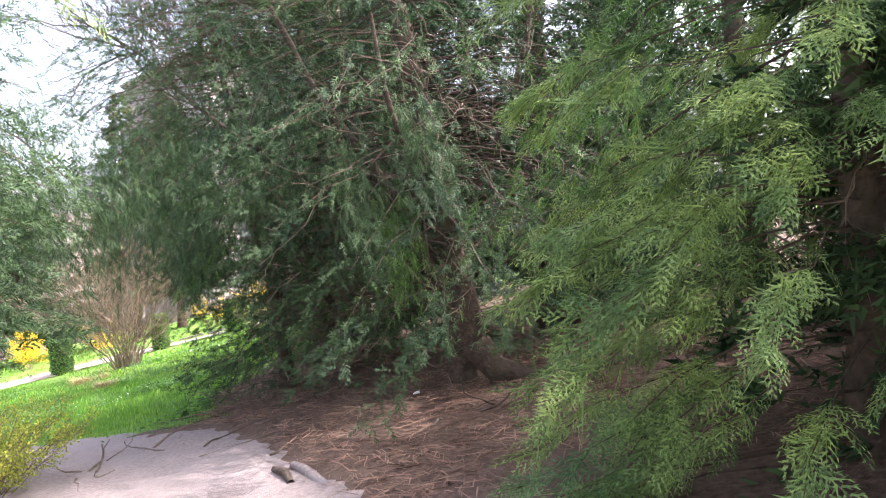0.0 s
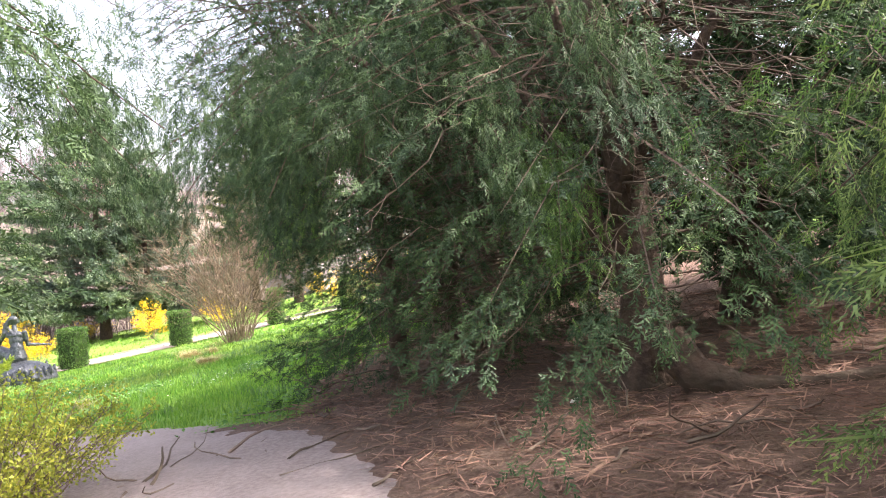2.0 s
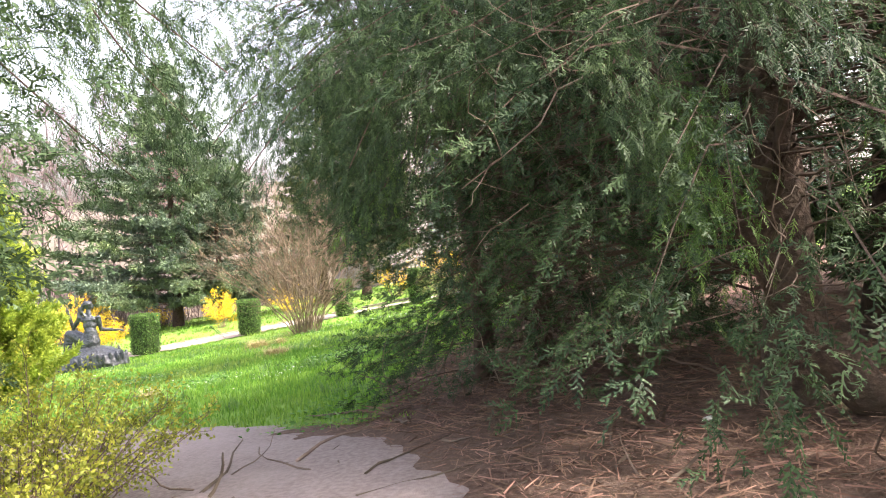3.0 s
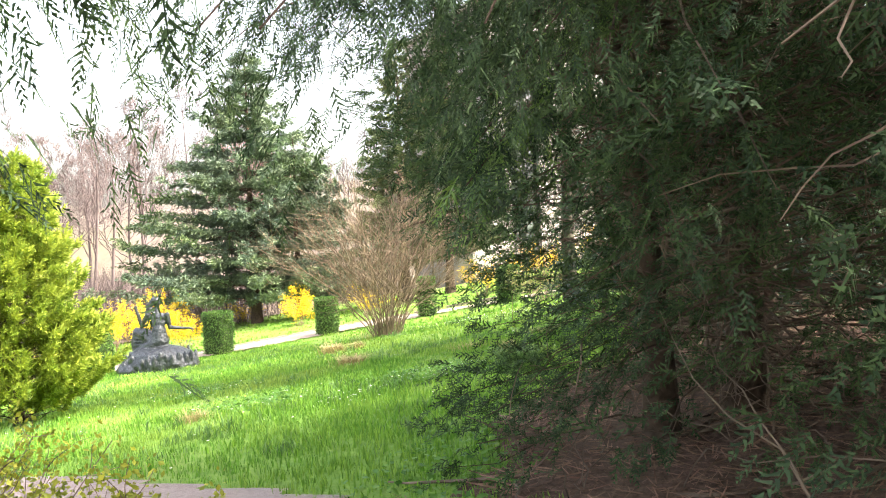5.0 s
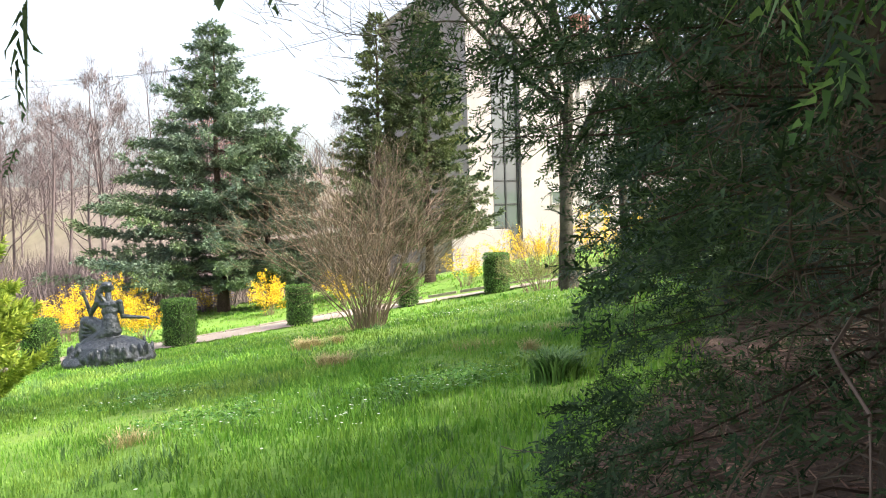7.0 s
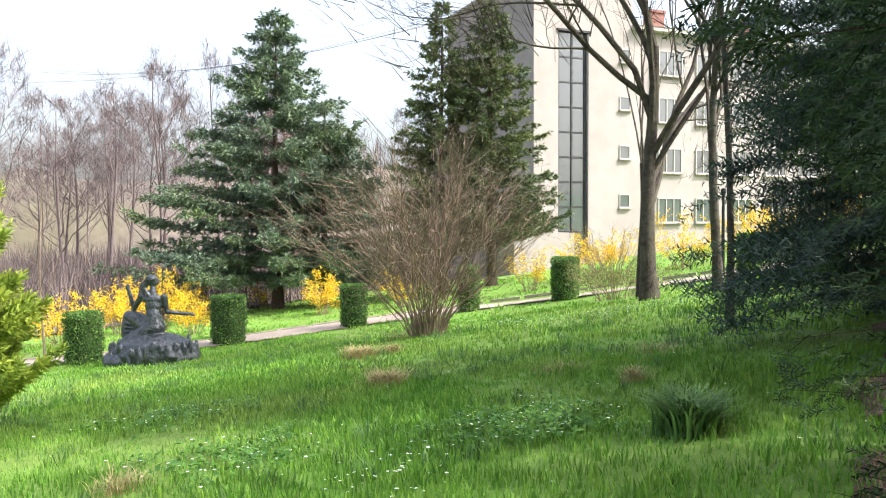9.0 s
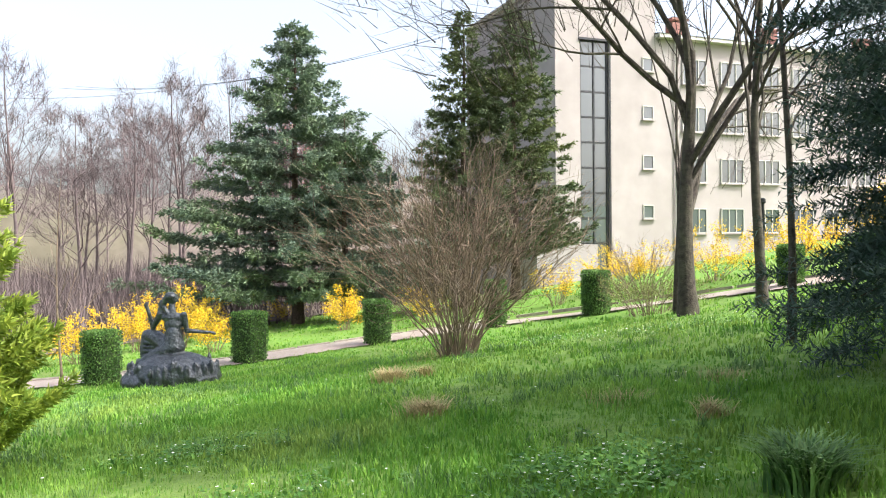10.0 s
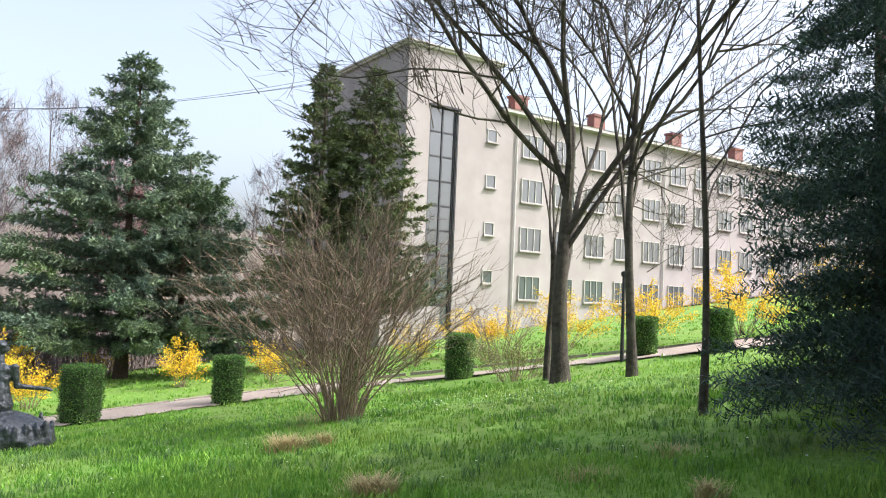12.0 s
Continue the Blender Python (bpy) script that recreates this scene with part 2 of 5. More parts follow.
def fan(pairs, width, leaf, droop, subs, seed, curl=0.05):
    """An uneven flattened spray of scale leaves, one unit long along x: side shoots alternate and carry small shoots of their own."""
    rng = np.random.default_rng(seed)
    v, f = [], []

    def shoot(p, a, ln, w, lift):
        d = np.array([math.cos(a), math.sin(a), lift])
        q = np.array([-math.sin(a), math.cos(a), 0.0])
        k = len(v)
        for c in (p - q * w * 0.5, p + q * w * 0.5 + d * ln * 0.1, p + d * ln):
            c = np.array(c)
            c[2] -= droop * (c[0] ** 2 + 1.5 * c[1] ** 2)
            v.append(c)
        f.append((k, k + 1, k + 2))
        return d

    shoot(np.zeros(3), 0.0, 1.0, leaf * 0.5, 0.0)
    for i in range(pairs * 2):
        t = (i + 0.5) / (pairs * 2)
        side = 1 if i % 2 else -1
        ln = width * (1.08 - t) ** 0.7 * (0.55 + 0.45 * min(1, t * 4)) * rng.uniform(0.7, 1.15)
        a = side * radians(50 - 18 * t + rng.normal() * 7)
        p = np.array([t * 0.94, 0, 0])
        lift = rng.normal() * curl
        d = shoot(p, a, ln, leaf, lift)
        for m in range(subs):
            b = 0.25 + 0.6 * (m + rng.random()) / subs
            shoot(p + d * ln * b, a + (1 if m % 2 else -1) * radians(rng.uniform(28, 48)), ln * rng.uniform(0.3, 0.5), leaf * 0.8, lift)
    return np.array(v), [np.array(f)]


def tuft_of_shoots(n, seed, leaf=0.09):
    """A loose bunch of short shoots pointing forward and outward."""
    rng = np.random.default_rng(seed)
    v, f = [], []
    for i in range(n):
        p = np.array([rng.uniform(0, 0.55), 0, 0]) + rng.normal(size=3) * 0.04
        d = np.array([rng.uniform(0.3, 1.0), rng.normal() * 0.55, rng.normal() * 0.4])
        d *= rng.uniform(0.35, 0.6) / np.linalg.norm(d)
        q = np.cross(d, rng.normal(size=3))
        q *= leaf / (np.linalg.norm(q) + 1e-9)
        k = len(v)
        v += [p - q * 0.5, p + q * 0.5 + d * 0.25, p + d]
        f.append((k, k + 1, k + 2))
    return np.array(v), [np.array(f)]


SPRAY_NEAR = fan(6, 0.42, 0.040, 0.3, 3, 1)
SPRAY = fan(5, 0.44, 0.075, 0.3, 1, 2, 0.25)
SPRAY_FINE = fan(6, 0.36, 0.055, 0.4, 1, 3, 0.15)
SPRAY_FIR = tuft_of_shoots(9, 4, 0.17)
THIN = (np.array([(0, -0.011, 0), (1, 0, 0), (0, 0.011, 0)]), [np.array([(0, 1, 2)])])
SPRAY_FAR = tuft_of_shoots(11, 5, 0.15)
NEEDLES = needle_twig(14, 0.24)
LEAF = leaf_quad(0.6)


# ---------------------------------------------------------------- lie of the land
def ground(x, y):
    """Height of the ground: it falls to the west, with a hollow round the statue and a low bank under the conifers."""
    x = np.clip(np.asarray(x, float), -27, 14)
    y = np.clip(np.asarray(y, float), -6, 50)
    z = (0.13 * np.exp(-((x + 10.5) ** 2 + (y - 21.7) ** 2) / 8) + GROUND_K[0] + GROUND_K[1] * x + GROUND_K[2] * y + GROUND_K[3] * x * y / 10 + GROUND_K[4] * np.exp(-((x + 13) ** 2 + (y - 26) ** 2) / 170)
         + GROUND_K[5] * y * y / 10 + GROUND_K[6] * np.exp(-((x + 3) ** 2 + (y - 11) ** 2) / 40))
    return np.maximum(z, -3.3 + 0.1 * (z + 3.3))


GROUND_K = (-0.3077, 0.0907, 0.0456, 0.0163, -0.9413, -0.0032, -0.118)
WALKWAY = np.array([(0.3, -8), (0.2, -3), (-0.1, 1), (-0.9, 4), (-2.3, 6.9), (-3.6, 8.6), (-5.5, 9.35), (-9, 9.6), (-14, 9.0), (-24, 7)], float)
GARDEN_PATH = np.array([(-35, 9), (-27, 14.5), (-20.4, 20.9), (-18.5, 25.1), (-16.6, 28.4), (-13.6, 30.5), (-10.5, 31.0), (-7.6, 30.8), (-4.3, 29.9), (0, 28.8), (10, 28)], float)


def smooth_line(pts, n=8):
    out = []
    for i in range(len(pts) - 1):
        p0, p1, p2, p3 = pts[max(i - 1, 0)], pts[i], pts[i + 1], pts[min(i + 2, len(pts) - 1)]
        for k in range(n):
            t = k / n
            out.append(0.5 * ((2 * p1) + (p2 - p0) * t + (2 * p0 - 5 * p1 + 4 * p2 - p3) * t * t + (3 * p1 - p0 - 3 * p2 + p3) * t ** 3))
    out.append(pts[-1])
    return np.array(out)


def line_distance(x, y, line):
    best = np.full(np.shape(x), 1e9)
    for a, b in zip(line[:-1], line[1:]):
        d = b - a
        t = np.clip(((x - a[0]) * d[0] + (y - a[1]) * d[1]) / (d @ d), 0, 1)
        best = np.minimum(best, np.hypot(x - a[0] - t * d[0], y - a[1] - t * d[1]))
    return best


def wobble(x, y, s=1.0, k=0.0):
    return np.sin(x * 1.7 * s + 1.3 + k) * np.cos(y * 2.1 * s - 0.4 + k) * 0.5 + np.sin(x * 4.3 * s + y * 3.7 * s + k) * 0.3 + np.sin(x * 9.1 * s - y * 7.7 * s) * 0.2


WALK_LINE, GARDEN_LINE = smooth_line(WALKWAY), smooth_line(GARDEN_PATH)


def litter_depth(x, y):
    """Positive where bare soil and needles lie under the conifers, negative on the lawn."""
    right = x + 3.75 + 0.16 * np.clip(y - 11.0, -20, 0) * (y < 11) - 0.10 * np.clip(y - 13, 0, 20)
    south = np.where(y < 10.2, x + 3.2 + (y < 8.2) * 30 + np.clip(9.9 - y, -3, 3) * 0.2, right)
    east_end = 19.5 - y
    return np.minimum(np.where(y < 10.0, np.maximum(south, 9.7 - y + (x + 4.2) * 0.3), right), east_end) + 0.28 * wobble(x, y)


def patch_sheet(name, x0, x1, y0, y1, step, keep, lift, mat):
    """A piece of ground over the land where keep is positive."""
    xs, ys = np.arange(x0, x1, step), np.arange(y0, y1, step)
    X, Y = np.meshgrid(xs, ys, indexing="ij")
    K = keep(X, Y)
    Z = ground(X, Y) + lift(X, Y, K)
    idx = np.arange(X.size).reshape(X.shape)
    ok = (K[:-1, :-1] > 0) | (K[1:, :-1] > 0) | (K[:-1, 1:] > 0) | (K[1:, 1:] > 0)
    f = np.stack([idx[:-1, :-1], idx[1:, :-1], idx[1:, 1:], idx[:-1, 1:]], -1)[ok]
    g = Geo()
    g.add(np.stack([X, Y, Z], -1).reshape(-1, 3), f)
    return part(name, g, mat, smooth=True)


def build_ground():
    near = np.arange(-40, 24, 0.4)
    xs = np.unique(np.concatenate([[-900, -500, -300, -200, -140, -100, -80, -65, -55, -47], near, [30, 40, 60, 90, 150, 300, 600, 900]]))
    ys = np.unique(np.concatenate([[-900, -400, -200, -100, -60, -40, -28, -20], np.arange(-14, 56, 0.4), [64, 80, 110, 160, 240, 400, 900]]))
    X, Y = np.meshgrid(xs, ys, indexing="ij")
    Z = ground(X, Y) + 0.025 * wobble(X, Y, 0.9)
    idx = np.arange(X.size).reshape(X.shape)
    g = Geo()
    g.add(np.stack([X, Y, Z], -1).reshape(-1, 3), np.stack([idx[:-1, :-1], idx[1:, :-1], idx[1:, 1:], idx[:-1, 1:]], -1).reshape(-1, 4))
    tagged(part("ground", g, M_LAWN, smooth=True), "uneven spring lawn falling away to one side", "lawn", kind="structure")
    tagged(patch_sheet("soil", -6.5, 9, -7, 20, 0.1, litter_depth, lambda x, y, k: np.minimum(0.035, 0.02 + 0.1 * k) + 0.02 * wobble(x, y, 1.4), M_LITTER),
           "brown needle litter on bare soil under conifers", "soil", kind="structure")
    tagged(patch_sheet("path", -24, 3, -8, 12, 0.12, lambda x, y: 0.92 + 0.12 * wobble(x, y, 0.8) - line_distance(x, y, WALK_LINE), lambda x, y, k: 0.05 - 0.1 * np.clip(0.15 - k, 0, 0.3), M_ASPHALT),
           "worn grey asphalt footpath with crumbling edges", "path", kind="structure")
    tagged(patch_sheet("garden_path", -34, 11, 7, 31, 0.25, lambda x, y: 0.85 - line_distance(x, y, GARDEN_LINE), lambda x, y, k: 0.045 + 0 * x, M_PATH),
           "pale gravelled garden path along clipped hedges", "path", kind="structure")


def build_forest_floor():
    """Brown leaf litter beyond the garden, under the woods and round the block."""
    tagged(patch_sheet("forest_floor", -260, 200, -200, 260, 4.0, lambda x, y: np.maximum(np.maximum(-29.0 - x, y - 66), np.maximum(x - 16, -16 - y)), lambda x, y, k: 0.08 + 0 * x, M_FLOOR),
           "brown leaf litter under bare woods", "soil", kind="structure")


build_ground()
build_forest_floor()


# ---------------------------------------------------------------- plants
def limb(rng, p, d, length, bend=0.15, rise=0.0, n=6):
    pts = [np.array(p, float)]
    d = np.array(d, float) / np.linalg.norm(d)
    for _ in range(n):
        d = d + rng.normal(size=3) * bend + np.array([0, 0, rise])
        d /= np.linalg.norm(d)
        pts.append(pts[-1] + d * length / n)
    return np.array(pts)


def conifer(name, x, y, height, radius, label, seed, mat, proto, size, count, start=0.05, droop=0.25, top=0.06, trunk=0.12, power=0.8, rise=0.1,
            layers=0.0, lean=(0.0, 0.0), inner=0.3, sides=None, bark=None, category="conifer tree", dead=0, base=None, clear=None, dense=5.5, ragged=(0.72, 1.08), jitter=0.25, loose=0.05):
    """A conifer: tapered trunk, limbs in whorls, and a crown of many sprays along the limbs.
    sides: keeps limbs whose heading (degrees) lies in one of these ranges below the given height share."""
    rng = np.random.default_rng(seed)
    z0 = float(ground(x, y)) if base is None else base
    t = thing(name, x, y, z0, label, category)
    g = Geo()
    k = np.linspace(0, 1, 10)
    axis = np.stack([lean[0] * k ** 1.5 + 0.03 * np.sin(k * 9), lean[1] * k ** 1.5 + 0.03 * np.cos(k * 7), k * height - 0.1], -1)
    rad = trunk * (1 - 0.93 * k)
    rad[0] *= 1.35
    g.tube(axis, rad, 9)
    part("trunk", g, bark or M_BARK, t, smooth=True)
    wood, leaf, bare = Geo(), Geo(), Geo()
    nb = count
    hs = start + (1 - start) * rng.random(nb) ** 1.15
    if layers:
        hs = start + (np.round((hs - start) * layers) + rng.normal(size=nb) * 0.1) / layers
        hs = np.clip(hs, start, 0.99)
    places, outs, ups = [], [], []
    for h in hs:
        a = rng.random() * 360
        if sides and h < sides[1] and not (sides[0][0] <= a <= sides[0][1]):
            continue
        r = (radius * (1 - (h - start) / (1 - start)) ** power + top) * rng.uniform(*ragged)
        c = np.array([np.interp(h, k, axis[:, 0]), np.interp(h, k, axis[:, 1]), h * height])
        dr = np.array([math.sin(radians(a)), math.cos(radians(a)), 0])
        s = np.linspace(0, 1, 6)
        bp = c + dr * (s * r)[:, None] + np.array([0, 0, 1.0]) * ((rise * s - droop * s ** 2) * r)[:, None] + rng.normal(size=(6, 3)) * 0.02 * r
        if clear is not None and not clear(bp[2:] + [x, y, z0]).all():
            s_end = 0.45
        else:
            s_end = 1.0
        if s_end == 1.0:
            wood.tube(bp, np.linspace(max(0.004, 0.0045 * r), 0.0015, 6), 3)
        m = max(3, int(r / size * dense))
        q = inner + (1 - inner) * rng.random(m) ** 0.8
        side = rng.choice([-1, 1], m)
        pos = np.stack([np.interp(q, s, bp[:, i]) for i in range(3)], -1)
        ang = radians(a) + side * np.radians(rng.uniform(5, 70, m)) * (1.15 - 0.6 * q)
        o = np.stack([np.sin(ang), np.cos(ang), -droop * 0.9 + rng.normal(size=m) * jitter], -1)
        places.append(pos + rng.normal(size=(m, 3)) * loose * size)
        outs.append(o)
        ups.append(np.tile([0, 0, 1.0], (m, 1)) + rng.normal(size=(m, 3)) * jitter * 1.6)
    P, O, U = np.concatenate(places), np.concatenate(outs), np.concatenate(ups)
    keep = np.ones(len(P), bool)
    W = P + [x, y, z0]
    keep &= W[:, 2] > ground(W[:, 0], W[:, 1]) + 0.04
    if clear is not None:
        keep &= clear(W)
    P, O, U = P[keep], O[keep], U[keep]
    T = turns_from(O, U) * (size * rng.uniform(0.6, 1.25, len(P)))[:, None, None]
    leaf.scatter(proto, T, P)
    if dead:
        for _ in range(dead):
            h = rng.uniform(0.02, 0.45)
            a = rng.random() * 2 * math.pi
            c = np.array([0, 0, h * height])
            d = (math.sin(a), math.cos(a), rng.uniform(-0.35, 0.25))
            pts = limb(rng, c, d, radius * rng.uniform(0.35, 0.85), 0.3, n=9)
            pts[:, 2] = np.maximum(pts[:, 2], 0.05)
            if clear is not None and not clear(pts + [x, y, z0]).all():
                continue
            bare.tube(pts, np.linspace(0.009, 0.002, len(pts)) * rng.uniform(0.4, 1.3), 4)
            for _ in range(6):
                i = rng.integers(2, len(pts))
                pt = limb(rng, pts[i], np.array(d) + rng.normal(size=3) * 0.7, radius * rng.uniform(0.1, 0.3), 0.3, n=5)
                if clear is not None and not clear(pt + [x, y, z0]).all():
                    continue
                bare.tube(pt, np.linspace(0.004, 0.0015, len(pt)), 3)
    tagged(part("branchwork", wood, M_BARK, t), kind="stuff")
    if dead:
        tagged(part("deadwood", bare, M_DEAD, t, "dry grey-brown inner twigs"), kind="stuff")
    tagged(part("foliage", leaf, mat, t), kind="stuff")
    return t


def grow(rng, g, p, d, length, r, depth, spread, rise, kids, twigs, thin=0.004):
    """One limb with its side limbs, down to the finest twigs."""
    n = 7 if depth > 1 else (5 if depth else 3)
    pts = limb(rng, p, d, length, 0.13 if depth > 1 else 0.17, rise, n)
    g.tube(pts, np.linspace(r, r * (0.42 if depth else 0.3), len(pts)), 7 if r > 0.06 else (4 if r > 0.015 else 3))
    twigs.append(pts[-1])
    if depth == 0:
        return
    for i in range(kids[depth]):
        q = rng.uniform(0.25, 1.0)
        j = q * n
        a = pts[min(int(j), n - 1)] * (1 - j % 1) + pts[min(int(j) + 1, n)] * (j % 1)
        along = pts[min(int(j) + 1, n)] - pts[max(int(j) - 1, 0)]
        along /= np.linalg.norm(along)
        side = np.cross(along, rng.normal(size=3))
        side /= np.linalg.norm(side) + 1e-9
        ang = radians(spread) * rng.uniform(0.6, 1.3)
        grow(rng, g, a, along * math.cos(ang) + side * math.sin(ang), length * rng.uniform(0.42, 0.68) * (1.15 - 0.45 * q), max(r * rng.uniform(0.32, 0.48), thin), depth - 1, spread, rise, kids, twigs, thin)


def bare_tree(name, x, y, height, label, seed, trunk=0.1, fork=0.35, limbs=5, mat=None, spread=35, wide=28, depth=3, kids=(0, 5, 5, 6), rise=0.04,
              group="", base=None, buds=None, leader=False, category="bare tree", thin=0.004, low_fork=0.8, fine=0):
    rng = np.random.default_rng(seed)
    z0 = float(ground(x, y)) if base is None else base
    t = thing(name, x, y, z0, label, category, group)
    g, w, twigs = Geo(), Geo(), []
    top = height * (0.97 if leader else fork)
    k = np.linspace(0, 1, 9)
    axis = np.stack([0.06 * np.sin(k * 5 + seed) * top * 0.2, 0.06 * np.cos(k * 4 + seed) * top * 0.2, k * top - 0.1 * (1 - k)], -1)
    axis -= axis[0] * [1, 1, 0]
    rad = trunk * (1 - (0.9 if leader else (0.25 if low_fork > 0.7 else 0.55)) * k)
    rad[0] *= 1.3
    g.tube(axis, rad, 10)
    part("trunk", g, mat or M_BARK_GREY, t, smooth=True)
    for i in range(limbs):
        a = i * 2 * math.pi / limbs * (1.62 if leader else 1) + rng.uniform(-0.4, 0.4)
        tilt = radians(wide * rng.uniform(0.35, 1.6))
        if leader:
            q = 0.25 + 0.7 * (i + rng.random()) / limbs
            p = np.array([np.interp(q, k, axis[:, j]) for j in range(3)])
            ln, r = height * (0.42 * (1.05 - q) + 0.05), trunk * 0.42 * (1.1 - q)
        else:
            q = low_fork + (1 - low_fork) * (i + rng.random()) / limbs
            p = np.array([np.interp(q, k, axis[:, j]) for j in range(3)])
            ln, r = (height - p[2]) * rng.uniform(0.8, 1.05), trunk * rng.uniform(0.26, 0.42)
            if q > 0.85:
                tilt *= 0.4
        if not leader:
            w = Geo()
        grow(rng, w, p, (math.sin(a) * math.sin(tilt), math.cos(a) * math.sin(tilt), math.cos(tilt)), ln, r, depth, spread, rise, kids, twigs, thin)
        if not leader:
            part("limb", w, mat or M_BARK_GREY, t)
    if leader:
        tagged(part("branchwork", w, mat or M_BARK_GREY, t), kind="stuff")
    if fine:
        P = np.repeat(np.array(twigs), fine, 0) + rng.normal(size=(len(twigs) * fine, 3)) * 0.12
        O = np.stack([P[:, 0], P[:, 1], 0 * P[:, 0]], -1) / height * 2.0 + rng.normal(size=P.shape) * 0.45 + [0, 0, 0.8]
        f = Geo()
        f.scatter(THIN, turns_from(O, rng.normal(size=P.shape)) * rng.uniform(0.5, 1.3, len(P))[:, None, None], P - O * 0.3)
        tagged(part("twig_mass", f, mat or M_BARK_GREY, t), kind="stuff")
    if buds:
        P = np.array(twigs)
        P = np.repeat(P, buds[1], 0) + rng.normal(size=(len(P) * buds[1], 3)) * buds[2]
        b = Geo()
        b.scatter(LEAF, random_turns(rng, len(P)) * buds[3], P)
        tagged(part("buds", b, buds[0], t), kind="stuff")
    return t


def shrub(name, x, y, height, radius, stems, label, seed, mat, category="shrub", group="", thick=0.012, twig=7, leaves=None, leaf_mat=None, leaf_size=0.06,
          base_r=0.25, low=0.35, arch=0.0, spray_proto=None, singly=False, flare=1.25):
    """Many stems from one stool, arching outward, with side twigs; leaves or flowers along the twigs."""
    rng = np.random.default_rng(seed)
    z0 = float(ground(x, y))
    t = thing(name, x, y, z0, label, category, group)
    w, pos = Geo(), []
    for i in range(stems):
        if singly:
            w = Geo()
        a = rng.random() * 2 * math.pi
        rr = rng.random() ** 0.55
        p = np.array([math.sin(a), math.cos(a), 0]) * base_r * rng.random() ** 0.6
        h = height * rng.uniform(0.6, 1.0) * (1 - 0.35 * rr ** 2)
        s = np.linspace(0, 1, 8)
        out = radius * rr * (s ** flare) + 0
        pts = p + np.stack([math.sin(a) * out, math.cos(a) * out, h * (s - arch * rr * s ** 3) * 1.0], -1)
        pts[1:] += np.cumsum(rng.normal(size=(7, 3)) * 0.022 * height / 2, 0)
        pts[0, 2] -= 0.05
        w.tube(pts, np.linspace(thick * rng.uniform(0.7, 1.3), thick * 0.3, 8), 4)
        for _ in range(twig):
            q = rng.uniform(low, 1.0)
            c = np.array([np.interp(q, s, pts[:, j]) for j in range(3)])
            d = pts[-1] - pts[3]
            d = d / np.linalg.norm(d) + rng.normal(size=3) * 0.55
            tw = limb(rng, c, d, height * rng.uniform(0.1, 0.26), 0.16, 0.02, 4)
            w.tube(tw, np.linspace(thick * 0.38, thick * 0.18, 5), 3)
            pos += list(tw[1:])
        pos += list(pts[3:])
        if singly:
            part("stem", w, mat, t)
    if not singly:
        tagged(part("stem_mass", w, mat, t), kind="stuff")
    if leaves:
        P = np.array(pos)
        P = P[rng.integers(0, len(P), leaves)] + rng.normal(size=(leaves, 3)) * min(leaf_size * 0.9, 0.06)
        P[:, 2] = np.maximum(P[:, 2], 0.05)
        l = Geo()
        tt = random_turns(rng, leaves) if spray_proto is None else turns_from(P * [1, 1, 0] / radius + rng.normal(size=P.shape) * 0.5 + [0, 0, 0.9], rng.normal(size=P.shape))
        l.scatter(spray_proto or LEAF, tt * (leaf_size * rng.uniform(0.7, 1.3, leaves))[:, None, None], P)
        tagged(part("leaves", l, leaf_mat, t), kind="stuff")
    return t


def bough(parent, start, end, sag, count, size, mat, proto, seed, side=0.35):
    """A single bough of a tree: one bent stem set with sprays on both sides."""
    rng = np.random.default_rng(seed)
    s = np.linspace(0, 1, 9)[:, None]
    pts = np.array(start) * (1 - s) + np.array(end) * s
    pts[:, 2] += sag * (s * (1 - s))[:, 0] * 4
    pts[1:-1] += rng.normal(size=(7, 3)) * 0.03
    off = np.array(parent.location)
    w, l = Geo(), Geo()
    w.tube(pts - off, np.linspace(0.013, 0.003, 9), 5)
    q = 0.35 + 0.65 * rng.random(count) ** 0.8
    P = np.stack([np.interp(q, s[:, 0], pts[:, i]) for i in range(3)], -1) + rng.normal(size=(count, 3)) * [side * 0.25, side * 0.25, side * 0.3]
    d = (pts[-1] - pts[-3]) / np.linalg.norm(pts[-1] - pts[-3])
    O = d + rng.normal(size=(count, 3)) * [0.6, 0.6, 0.3] + [0, 0, -0.35]
    T = turns_from(O, np.tile([0, 0, 1.0], (count, 1)) + rng.normal(size=(count, 3)) * 0.35) * (size * rng.uniform(0.6, 1.25, count))[:, None, None]
    l.scatter(proto, T, P - off)
    b = part("bough", w, M_BARK, parent)
    tagged(part("sprays", l, mat, b), kind="stuff")


# ---------------------------------------------------------------- the building
CORNER, D1, D2 = np.array([-18.7, 50.35]), np.array([0.656, 0.755]), np.array([-0.755, 0.656])


def wall_frame(s, off=0.0):
    """A pose on the long facade: x along it, y out of the house, at s metres from the corner."""
    p = CORNER + D1 * s - D2 * off
    return Matrix(((D1[0], D2[0], 0, p[0]), (D1[1], D2[1], 0, p[1]), (0, 0, 1, 0), (0, 0, 0, 1)))


